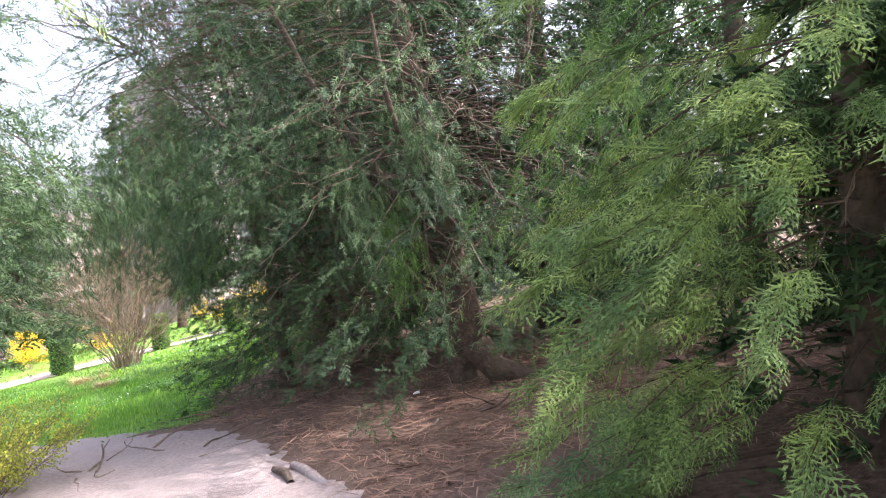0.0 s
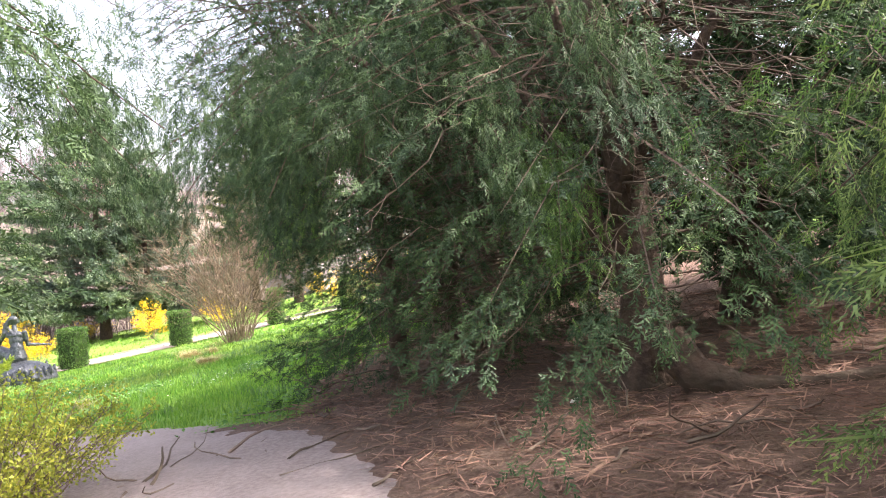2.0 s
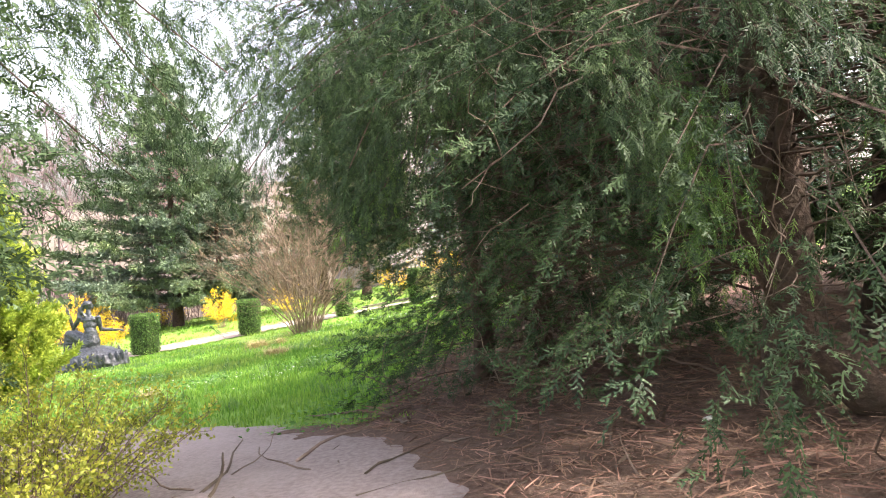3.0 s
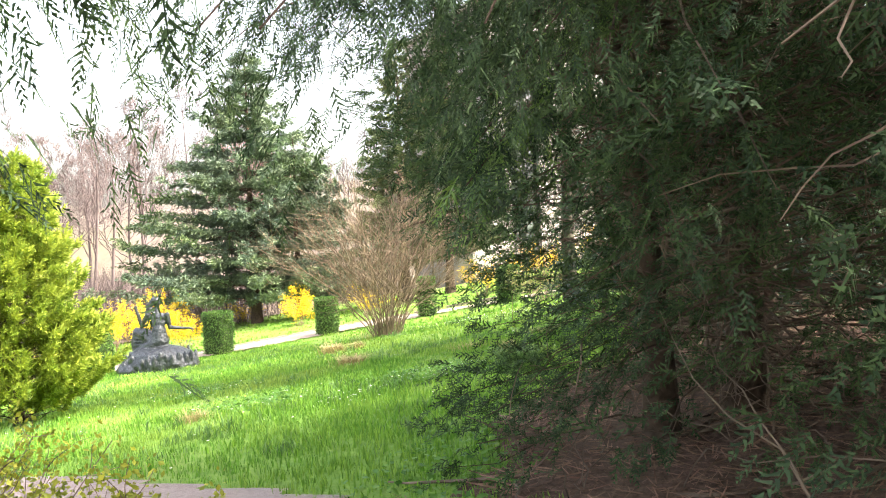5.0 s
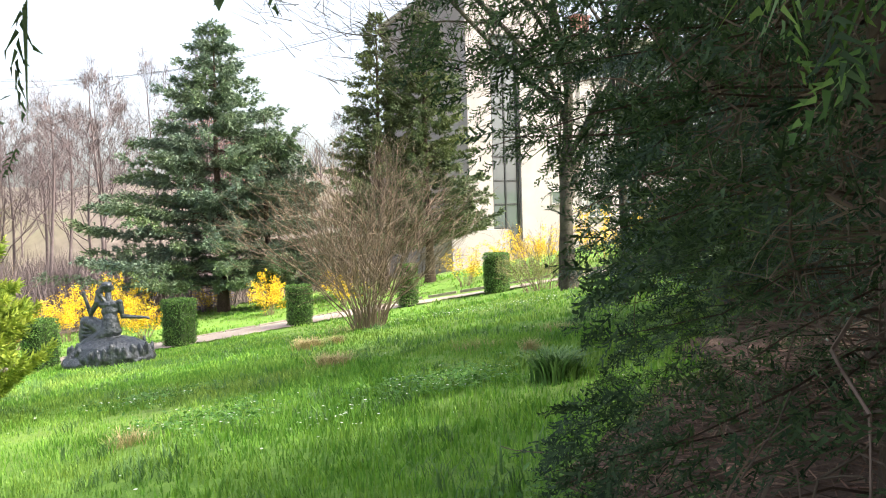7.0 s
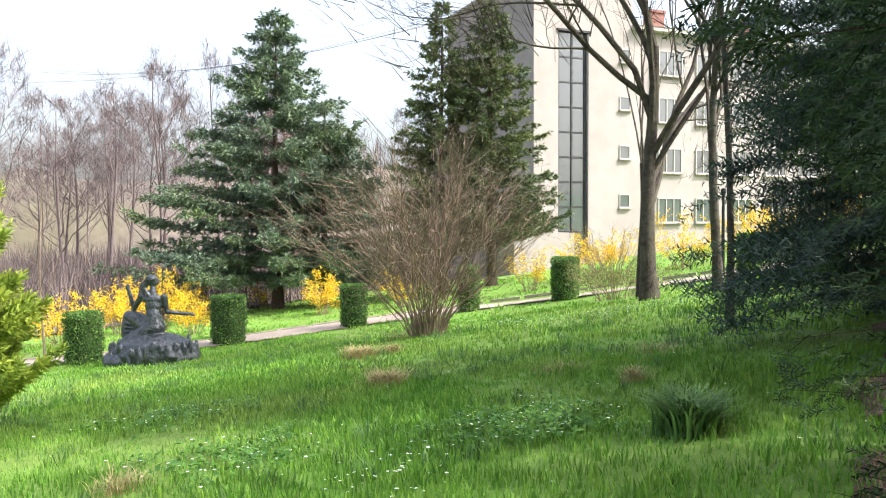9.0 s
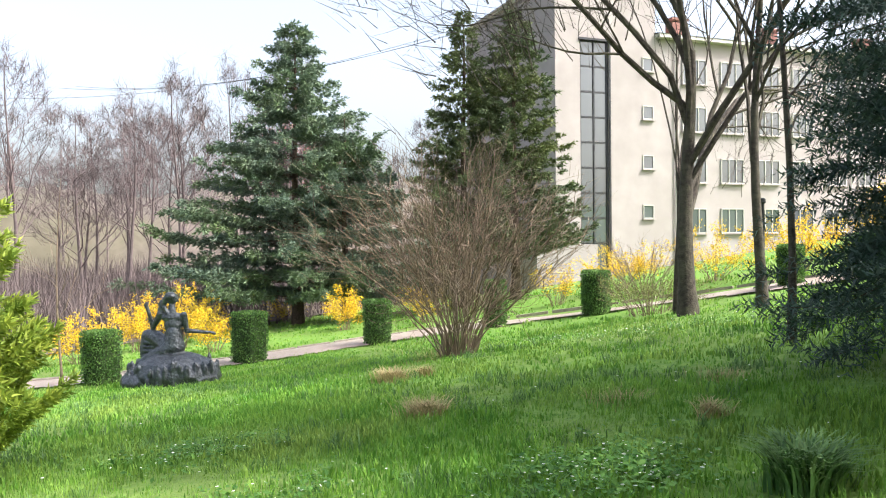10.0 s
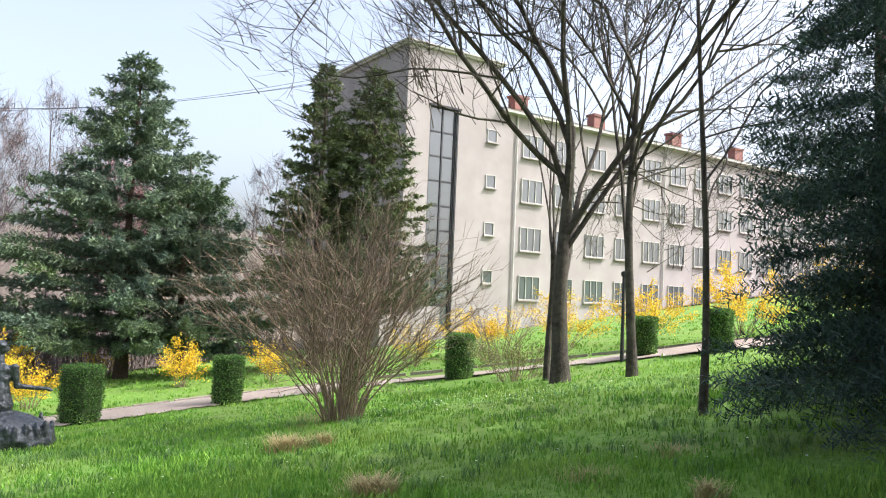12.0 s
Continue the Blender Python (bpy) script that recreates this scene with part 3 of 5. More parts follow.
def facade_window(house, s, z, w, h, panes, mat_pane=None, curtain=True):
    """A window set back in its wall: frame with mullions, panes and a sill."""
    win = new("window")
    win.parent = house
    win.matrix_local = Matrix.Translation((s, -0.02, z))
    f = Geo()
    b = 0.05
    f.box((-w / 2, -0.05, -h / 2), (w / 2, 0.05, -h / 2 + b))
    f.box((-w / 2, -0.05, h / 2 - b), (w / 2, 0.05, h / 2))
    for i in range(panes + 1):
        c = -w / 2 + b / 2 + (w - b) * i / panes
        f.box((c - b / 2, -0.045, -h / 2 + b), (c + b / 2, 0.045, h / 2 - b))
    part("window_frame", f, M_TRIM, win)
    g = Geo()
    g.box((-w / 2 + b, 0.01, -h / 2 + b), (w / 2 - b, 0.02, h / 2 - b))
    part("pane", g, M_GLASS, win)
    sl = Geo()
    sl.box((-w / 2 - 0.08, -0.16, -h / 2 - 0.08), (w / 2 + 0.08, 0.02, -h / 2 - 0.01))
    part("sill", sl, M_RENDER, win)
    return win


def build_house():
    house = new("apartment_building")
    house.matrix_world = Matrix(((D1[0], D2[0], 0, CORNER[0]), (D1[1], D2[1], 0, CORNER[1]), (0, 0, 1, 0), (0, 0, 0, 1)))
    tagged(house, "pale beige rendered apartment block with stair tower and glazed strip", "building")
    zb, zt, ze, L = -4.0, 15.0, 12.2, 52.0
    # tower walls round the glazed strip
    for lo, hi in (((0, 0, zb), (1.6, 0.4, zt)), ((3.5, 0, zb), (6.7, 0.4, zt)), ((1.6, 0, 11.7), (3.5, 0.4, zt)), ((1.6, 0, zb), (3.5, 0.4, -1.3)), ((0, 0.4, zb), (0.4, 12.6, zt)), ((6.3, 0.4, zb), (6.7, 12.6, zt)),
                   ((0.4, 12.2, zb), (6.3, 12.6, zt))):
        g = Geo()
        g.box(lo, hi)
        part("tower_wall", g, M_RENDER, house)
    r = Geo()
    r.box((-0.18, -0.18, zt), (6.88, 12.78, zt + 0.14))
    r.box((-0.3, -0.3, zt + 0.14), (7.0, 12.9, zt + 0.24))
    part("tower_roof", r, M_TRIM, house, "pale flat roof edge")
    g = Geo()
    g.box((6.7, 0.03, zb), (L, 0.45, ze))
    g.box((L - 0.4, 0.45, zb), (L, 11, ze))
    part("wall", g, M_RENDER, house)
    c = Geo()
    c.box((6.7, -0.45, ze), (L + 0.3, 11, ze + 0.22))
    part("cornice", c, M_TRIM, house)
    g = Geo()
    v = [(6.7, -0.5, ze + 0.22), (L + 0.3, -0.5, ze + 0.22), (L + 0.3, 5.5, ze + 1.5), (6.7, 5.5, ze + 1.5), (6.7, 11, ze + 0.22), (L + 0.3, 11, ze + 0.22)]
    g.add(v, [(0, 1, 2, 3), (3, 2, 5, 4)])
    g.add([v[1], v[5], v[2]], [(0, 1, 2)])
    part("roof", g, M_ROOF, house, "low reddish pitched roof")
    for s in (9.2, 16.5, 25, 33):
        ch = Geo()
        ch.box((s, 1.6, ze + 0.4), (s + 1.1, 2.3, ze + 1.75))
        ch.box((s - 0.08, 1.52, ze + 1.75), (s + 1.18, 2.38, ze + 1.9))
        part("chimney", ch, M_BRICK, house, "red brick chimney")
    # glazed strip of the stairwell
    st = new("stair_window")
    st.parent = house
    fr = Geo()
    for s in (1.6, 2.5, 3.36):
        fr.box((s, 0.08, -1.3), (s + 0.1 + (s > 3) * 0.04, 0.2, 11.7))
    for i in range(10):
        z = -1.3 + i * 1.44
        fr.box((1.6, 0.1, z), (3.5, 0.18, z + 0.09))
    part("window_frame", fr, M_METAL_DARK, st, "dark metal glazing bars")
    for i in range(9):
        for s in (1.7, 2.6):
            p = Geo()
            p.box((s, 0.13, -1.2 + i * 1.44), (s + 0.78, 0.15, 0.13 + i * 1.44))
            part("pane", p, M_GLASS, st)
    k = Geo()
    k.box((1.5, -0.12, 11.7), (3.75, 0.1, 11.82))
    k.box((3.5, -0.05, -1.4), (3.6, 0.0, 11.7))
    part("surround", k, M_METAL_DARK, st)
    for z in (2.0, 4.9, 7.8, 10.6):
        facade_window(house, 6.15, z, 0.75, 0.8, 1)
    for row, z in enumerate((-1.6, 1.45, 4.5, 7.55, 10.4)):
        for i in range(15):
            s = 9.5 + 2.85 * i
            if row == 0 and i < 2:
                continue
            facade_window(house, s, z, 1.75, 1.5, 3)
    for s in (8.1, 22.2, 36.4):
        dp = Geo()
        dp.tube([(s, -0.08, zb), (s, -0.08, 5), (s, -0.08, ze)], 0.06, 6)
        part("downpipe", dp, M_TRIM, house, "thin pale rainwater pipe")
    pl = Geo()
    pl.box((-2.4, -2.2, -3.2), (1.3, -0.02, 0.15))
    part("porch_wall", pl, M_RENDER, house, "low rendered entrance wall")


build_house()

# overhead wires from the tower to the far side of the garden
for a, b, sag in (((-27.5, 58.2, 15.3), (-75, 60, 16.2), 1.6), ((-27.5, 58.2, 15.2), (-75, 52, 14.0), 1.6), ((-27.5, 58.2, 15.6), (-75, 62, 16.7), 1.7)):
    g = Geo()
    s = np.linspace(0, 1, 24)[:, None]
    pts = np.array(a) * (1 - s) + np.array(b) * s
    pts[:, 2] -= 4 * sag * (s * (1 - s))[:, 0]
    g.tube(pts, 0.014, 4)
    tagged(part("overhead_wire", g, M_METAL_DARK), "thin dark overhead wire sagging from the building", "wire", "overhead wires")


# ---------------------------------------------------------------- dark conifers round the footpath
HEADROOM = np.array([(0.1, -1), (0.0, 2.2), (-0.55, 4.1), (-1.0, 4.9), (-2.0, 6.7), (-2.9, 7.75), (-3.9, 9.5), (-4.75, 10.15), (-5.8, 10.0)], float)


def under_canopy(w):
    """Clear of the walker's headroom, of the open floor under the old yew and of the lawn."""
    d = line_distance(w[:, 0], w[:, 1], HEADROOM)
    dw = line_distance(w[:, 0], w[:, 1], WALK_LINE)
    h = w[:, 2] - ground(w[:, 0], w[:, 1])
    head = ~((d < 0.5) & (h < 2.2)) & ~((dw < 1.0) & (h < 1.25))
    floor = ~((w[:, 0] > -2.4) & (w[:, 0] < 2.4) & (w[:, 1] > 6.3) & (w[:, 1] < 10.8) & (h < np.clip((w[:, 0] + 2.2) * 0.32, 0.12, 0.62) + 0.12 * np.sin(w[:, 0] * 9)))
    lawn = ~((w[:, 0] < -3.72 + 0.12 * np.sin(w[:, 2] * 5) - 0.85 * np.clip(h - 1.25, 0, 2)) & (w[:, 1] > 9.9))
    return head & floor & lawn


YEW = dict(jitter=0.5, loose=0.35)


def left_side(w):
    """The crown on the inner side of the bend: its edge runs back from the path, and its lowest boughs hang at breast height."""
    h = w[:, 2] - ground(w[:, 0], w[:, 1])
    edge = w[:, 0] + 0.75 + 0.88 * (w[:, 1] - 4.44) + 0.16 * np.sin(w[:, 2] * 6 + w[:, 1] * 3)
    return under_canopy(w) & ((edge < -0.05) | (h > 3.6)) & (h > 1.25 + 0.25 * np.sin(w[:, 0] * 4)) & ~((w[:, 1] > 6.9) & (h < 3.0))


conifer("cypress", 1.6, 5.85, 5.6, 1.8, "feathery green cypress reaching over the footpath", 11, M_CYP, SPRAY_NEAR, 0.22, 300, 0.0, 0.3, trunk=0.13, power=0.35, clear=under_canopy, dense=4.6, inner=0.45, dead=8, jitter=0.3)
# added filler crown: dark yew green stands for the cypress's shaded inside
filler_cypress = conifer("cypress", 2.45, 6.0, 3.6, 1.5, "added dark filler foliage standing for the shaded inside of a paler cypress", 25, M_YEW, SPRAY_FAR, 0.22, 260, 0.0, 0.2, trunk=0.1, power=0.4, clear=under_canopy, dense=3.2, inner=0.25, **YEW)
conifer("cypress", 2.9, 7.3, 7.0, 1.9, "tall green cypress behind the footpath", 12, M_YEW, SPRAY, 0.2, 240, 0.02, 0.3, trunk=0.15, power=0.45, clear=under_canopy, dense=3.6, inner=0.4, dead=30, **YEW)
conifer("yew_tree", -2.3, 11.4, 6.2, 2.15, "dense dark yew at the lawn's edge, bare inside", 13, M_YEW, SPRAY, 0.12, 620, 0.0, 0.15, trunk=0.12, power=0.3, inner=0.6, clear=under_canopy, dead=170, dense=2.2, rise=0.05, **YEW)
old_yew = conifer("yew_tree", -0.45, 9.25, 6.6, 3.0, "old leaning yew with dead inner twigs and open floor", 14, M_YEW, SPRAY, 0.13, 520, 0.10, 0.4, trunk=0.17, power=0.5, lean=(-0.9, 0.9), inner=0.4, clear=under_canopy, dead=100, dense=2.2, **YEW)
arch_yew = conifer("yew_tree", -2.7, 10.9, 5.6, 2.5, "yew with boughs arching over the footpath", 24, M_YEW, SPRAY, 0.12, 360, 0.28, 0.45, trunk=0.09, power=0.4, lean=(-0.5, -0.8), inner=0.35, clear=under_canopy, dead=50, dense=2.3, **YEW)
conifer("yew_tree", 0.55, 11.5, 7.0, 2.2, "dark yew with a thick upright trunk", 15, M_YEW, SPRAY_FAR, 0.2, 230, 0.15, 0.35, trunk=0.24, power=0.5, inner=0.5, clear=under_canopy, dead=70, dense=3, **YEW)
conifer("yew_tree", 2.6, 10.6, 7.0, 2.2, "dark yew deep in the planting", 16, M_YEW, SPRAY_FAR, 0.24, 210, 0.1, 0.3, trunk=0.18, power=0.5, inner=0.5, clear=under_canopy, dead=40, dense=3.4, **YEW)
conifer("yew_tree", -2.3, 13.7, 6.0, 1.7, "dark yew at the back of the planting", 17, M_YEW, SPRAY, 0.16, 330, 0.0, 0.2, trunk=0.16, power=0.35, inner=0.5, dense=2.6, **YEW)
conifer("yew_tree", 2.2, 13.8, 6.5, 2.1, "dark yew closing the back of the planting", 18, M_YEW, SPRAY_FAR, 0.26, 200, 0.03, 0.3, trunk=0.2, power=0.45, inner=0.4, dense=3.2, **YEW)
conifer("cypress", 5.2, 8.5, 5.5, 2.1, "tall cypress closing the planting", 19, M_YEW, SPRAY_FAR, 0.36, 170, 0.03, 0.3, trunk=0.2, power=0.45, inner=0.3, dense=3.6)
# added outside the view; its height sets how much light gets in
conifer("cypress", 4.6, 4.6, 4.2, 1.9, "added out-of-view cypress shading the right of the footpath", 20, M_YEW, SPRAY_FAR, 0.36, 170, 0.03, 0.3, trunk=0.2, power=0.45, inner=0.3, dense=3.6)
left_yew = conifer("yew_tree", -4.4, 5.3, 4.6, 2.8, "dark yew hanging over the footpath", 21, M_YEW, SPRAY, 0.13, 1000, 0.2, 0.25, trunk=0.18, power=0.3, inner=0.45, clear=left_side, dead=50, dense=2.1, sides=((0, 160), 1.0), **YEW)
# added behind the camera's start, kept low so less light is blocked
conifer("cypress", 2.6, 0.4, 3.6, 1.6, "added out-of-view cypress shading the start of the footpath", 22, M_CYP, SPRAY_FAR, 0.4, 110, 0.03, 0.3, trunk=0.14, power=0.5, inner=0.3, clear=under_canopy, dense=3.6)
left_cypress = conifer("cypress", -3.6, 1.0, 6.0, 1.8, "dark cypress on the near side of the footpath", 23, M_YEW, SPRAY_FAR, 0.4, 110, 0.08, 0.3, trunk=0.14, power=0.5, inner=0.3, clear=under_canopy, dense=3.6)


for start, end, sag, count, size, mat, proto, seed, side in (
        ((2.0, 6.2, 2.2), (0.1, 6.75, 1.05), 0.2, 130, 0.17, M_CYP, SPRAY_NEAR, 512, 0.45),
        ((2.0, 6.3, 2.8), (0.2, 6.5, 1.75), 0.2, 130, 0.17, M_HEDGE, SPRAY_NEAR, 513, 0.45),
        ((2.0, 6.0, 1.6), (0.35, 6.2, 0.45), 0.15, 150, 0.17, M_CYP, SPRAY_NEAR, 514, 0.45),
        ((2.1, 6.8, 1.9), (0.2, 7.6, 0.75), 0.2, 130, 0.16, M_HEDGE, SPRAY_NEAR, 515, 0.5),
        ((2.3, 7.2, 2.4), (-0.1, 7.9, 1.3), 0.2, 150, 0.16, M_HEDGE, SPRAY_NEAR, 516, 0.5)):
    bough(filler_cypress, start, end, sag, count, size, mat, proto, seed, side)
bough(left_cypress, (-3.5, 2.2, 2.5), (-0.95, 4.0, 1.95), 0.25, 60, 0.15, M_CYP, SPRAY_NEAR, 501, 0.25)
for start, end, sag, count, size, seed, side in (
        ((-4.4, 5.9, 2.7), (-3.4, 7.65, 1.25), 0.2, 700, 0.115, 507, 0.75),
        ((-4.3, 5.7, 2.9), (-3.05, 7.65, 1.45), 0.25, 600, 0.115, 508, 0.7),
        ((-4.4, 6.0, 3.0), (-3.3, 7.9, 1.65), 0.25, 500, 0.115, 509, 0.7),
        ((-4.2, 5.6, 2.8), (-2.65, 7.3, 1.6), 0.25, 600, 0.115, 510, 0.7)):
    bough(left_yew, start, end, sag, count, size, M_YEW, SPRAY_FINE, seed, side)
for start, end, sag, count, size, mat, seed, side in (
        ((-2.6, 10.6, 3.0), (-3.6, 8.45, 1.45), 0.2, 800, 0.115, M_YEW, 511, 0.8),
        ((-2.5, 10.6, 2.8), (-3.1, 8.1, 1.3), 0.2, 800, 0.115, M_YEW, 520, 0.8),
        ((-2.4, 10.4, 2.9), (-2.65, 8.35, 1.3), 0.2, 800, 0.115, M_YEW, 521, 0.8),
        ((-2.5, 10.7, 2.6), (-3.05, 9.2, 1.1), 0.15, 600, 0.115, M_YEW, 503, 0.6),
        ((-2.2, 10.5, 3.4), (-2.4, 8.5, 1.7), 0.2, 800, 0.115, M_YEW, 504, 0.8),
        ((-2.4, 10.6, 2.2), (-3.05, 9.15, 0.98), 0.12, 130, 0.16, M_HEDGE, 502, 0.3),
        ((-1.6, 9.9, 2.4), (-1.15, 8.1, 1.25), 0.2, 600, 0.13, M_YEW, 505, 0.55),
        ((-1.2, 9.9, 2.6), (-0.4, 7.9, 1.55), 0.2, 600, 0.13, M_YEW, 506, 0.5),
        ((-1.9, 10.2, 2.9), (-1.9, 8.5, 1.5), 0.2, 700, 0.12, M_YEW, 518, 0.6),
        ((-1.2, 10.0, 2.0), (-0.85, 8.6, 0.85), 0.15, 600, 0.12, M_HEDGE, 519, 0.5)):
    bough(arch_yew, start, end, sag, count, size, mat, SPRAY_FINE, seed, side)


def yew_root():
    """The low limb that lies along the floor beside the old yew, and its fork of limbs above."""
    rng = np.random.default_rng(5)
    z = float(ground(0, 9))
    t = thing("fallen_limb", -0.35, 8.95, z, "smooth brown limb lying along the floor by the yew", "tree limb")
    g = Geo()
    g.tube([(0.0, 0.05, 0.32), (0.16, -0.05, 0.12), (0.45, -0.15, 0.05), (0.8, -0.22, 0.06), (1.2, -0.2, 0.12), (1.7, -0.1, 0.12), (2.3, 0.1, 0.16), (3.0, 0.3, 0.1)],
           [0.14, 0.12, 0.085, 0.075, 0.07, 0.065, 0.055, 0.03], 9)
    part("limb", g, M_BARK, t, smooth=True)


yew_root()
for pts in ([(-0.45, 9.25, 0.35), (-0.8, 9.38, 1.15), (-1.15, 9.48, 1.85), (-1.75, 9.6, 2.8), (-2.3, 9.8, 4.0)], [(-0.6, 9.3, 0.9), (-0.5, 9.0, 1.6), (-0.9, 8.8, 2.3), (-1.0, 8.7, 3.2)],
            [(-0.5, 9.35, 1.4), (-0.05, 9.3, 2.0), (0.3, 9.2, 2.9), (0.5, 9.3, 4.2)], [(-1.15, 9.48, 1.85), (-1.7, 9.3, 2.1), (-2.3, 9.2, 2.25), (-2.7, 9.1, 2.6)]):
    g = Geo()
    p = smooth_line(np.array(pts, float), 5) - np.array(old_yew.location)
    g.tube(p + np.random.default_rng(len(p)).normal(size=p.shape) * 0.012, np.linspace(0.085, 0.025, len(p)) * (1.0 if pts[0][2] < 0.5 else 0.6), 8)
    part("limb", g, M_BARK, old_yew, "bare brown leaning limb", smooth=True)


def floor_twigs():
    rng = np.random.default_rng(6)
    n = 34000
    x, y = rng.uniform(-4.4, 3.5, n), rng.uniform(6.2, 13.5, n)
    k = (litter_depth(x, y) > 0.02) & (line_distance(x, y, WALK_LINE) > 0.85 + 0.25 * rng.random(n))
    x, y = x[k], y[k]
    P = np.stack([x, y, ground(x, y) + 0.05 + 0.012 * rng.random(len(x))], -1)
    a = rng.uniform(0, 2 * np.pi, len(x))
    T = turns_from(np.stack([np.cos(a), np.sin(a), rng.normal(size=len(x)) * 0.12], -1), np.tile([0, 0, 1.0], (len(x), 1)) + rng.normal(size=(len(x), 3)) * 0.4)
    T = T * rng.uniform(0.05, 0.16, len(x))[:, None, None]
    g = Geo()
    g.scatter((np.array([(0, -0.03, 0), (1, -0.02, 0.02), (1, 0.02, 0.02), (0, 0.03, 0)]), [np.array([(0, 1, 2, 3)])]), T, P)
    tagged(part("needle_litter", g, M_NEEDLE), "scattered fallen brown needles and twigs", "litter", kind="stuff")
    s = Geo()
    for _ in range(110):
        px, py = rng.uniform(-4.0, 2.5), rng.uniform(7.6, 12.0)
        if litter_depth(np.array(px), np.array(py)) < 0.1:
            continue
        p = np.array([px, py, float(ground(px, py)) + 0.05])
        a = rng.uniform(0, 6.28)
        pts = limb(rng, p, (math.cos(a), math.sin(a), rng.uniform(-0.02, 0.25)), rng.uniform(0.2, 0.9), 0.22, n=6)
        pts[:, 2] = np.maximum(pts[:, 2], ground(pts[:, 0], pts[:, 1]) + 0.045)
        s.tube(pts, np.linspace(0.008, 0.003, 7) * rng.uniform(0.6, 1.8), 4)
    tagged(part("fallen_twigs", s, M_DEAD), "bare grey twigs lying under the yews", "twigs", kind="stuff")


floor_twigs()


def scrap(x, y, size, seed):
    rng = np.random.default_rng(seed)
    g = Geo()
    v = np.array([(0, 0, 0), (1, 0.1, 0.12), (0.9, 0.8, 0.3), (0.1, 0.7, 0.08), (0.5, 0.4, 0.35)]) * size + rng.normal(size=(5, 3)) * size * 0.08
    g.add(np.concatenate([v, v - [0, 0, 0.004]]), [(0, 1, 4), (1, 2, 4), (2, 3, 4), (3, 0, 4), (6, 5, 9), (7, 6, 9), (8, 7, 9), (5, 8, 9)])
    o = part("paper_scrap", g, M_PAPER)
    o.location = (x, y, float(ground(x, y)) + 0.05)
    tagged(o, "small crumpled white paper scrap on the litter", "litter", "paper scraps")


scrap(-0.97, 9.02, 0.07, 1)
scrap(0.62, 11.0, 0.06, 2)


def stub(x, y, h, r, seed):
    rng = np.random.default_rng(seed)
    g = Geo()
    g.tube(limb(rng, (0, 0, -0.03), (0.15, 0.1, 1), h, 0.12, n=4), np.linspace(r, r * 0.6, 5), 6)
    o = part("root_stub", g, M_BARK)
    o.location = (x, y, float(ground(x, y)) + 0.02)
    tagged(o, "short broken root stub in the litter", "root")


stub(-1.2, 9.15, 0.14, 0.022, 3)


def drain():
    """The broken drain edge beside the footpath."""
    x, y = -1.5, 7.1
    t = thing("drain_channel", x, y, float(ground(x, y)), "broken concrete drain edge beside the footpath", "drain")
    g = Geo()
    g.tube([(-0.1, 0.25, 0.045), (0.02, 0.1, 0.05), (0.15, -0.1, 0.045), (0.36, -0.4, 0.03)], [0.03, 0.04, 0.04, 0.03], 7)
    part("edge_stone", g, M_ASPHALT, t, smooth=True)
    g = Geo()
    g.tube([(-0.22, 0.2, 0.04), (-0.1, 0.05, 0.05), (0.0, -0.15, 0.045)], [0.025, 0.035, 0.025], 6)
    part("edge_stone", g, M_BARK, t, smooth=True)


drain()

shrub("privet_bush", -4.5, 7.8, 0.95, 0.8, 80, "low yellow-green privet bush beside the footpath", 31, M_DEAD, thick=0.006, twig=7, leaves=15000, leaf_mat=M_PRIVET, leaf_size=0.025, base_r=0.35, category="bush", low=0.25)
shrub("privet_bush", -5.2, 8.1, 1.0, 0.85, 60, "low yellow-green privet bush behind another", 32, M_DEAD, thick=0.006, twig=6, leaves=12000, leaf_mat=M_PRIVET, leaf_size=0.025, base_r=0.35, category="bush", low=0.25)
conifer("golden_thuja", -11.0, 13.1, 3.4, 1.1, "bushy golden-green thuja on the lawn", 33, M_GOLD, SPRAY_FAR, 0.17, 560, 0.01, -0.35, trunk=0.06, power=0.6, rise=0.25, inner=0.35, category="conifer bush")

# ---------------------------------------------------------------- dark spruce and slim trunks by the lawn
conifer("spruce_tree", -2.75, 16.8, 10.5, 2.45, "dark blue-green spruce with drooping lower boughs", 41, M_SPRUCE, NEEDLES, 0.34, 470, 0.02, 0.22, trunk=0.14, power=0.4, inner=0.15, ragged=(0.5, 1.05), dense=8)
conifer("spruce_tree", -2.05, 17.8, 10.0, 2.7, "dense dark spruce standing close to its neighbour", 40, M_SPRUCE, NEEDLES, 0.42, 340, 0.01, 0.2, trunk=0.14, power=0.4, inner=0.15, dense=6.5, jitter=0.3, loose=0.2)
conifer("spruce_tree", -2.6, 21.5, 10.0, 1.7, "thin dark spruce behind the slim trunk", 42, M_SPRUCE, NEEDLES, 0.34, 170, 0.12, 0.25, trunk=0.13, power=0.6, inner=0.25)
conifer("spruce_tree", -0.6, 19.5, 11.0, 2.2, "dark spruce behind another spruce", 43, M_SPRUCE, NEEDLES, 0.42, 210, 0.05, 0.25, trunk=0.15, power=0.6, inner=0.25)
conifer("spruce_tree", 0.8, 24.5, 11.0, 2.2, "dark spruce at the far corner of the lawn", 44, M_SPRUCE, NEEDLES, 0.48, 160, 0.05, 0.25, trunk=0.15, power=0.6, inner=0.25)
bare_tree("young_tree", -5.0, 19.9, 9.0, "slim young bare tree with upright twigs", 45, trunk=0.05, limbs=14, leader=True, depth=2, kids=(0, 4, 4), wide=55, spread=38)
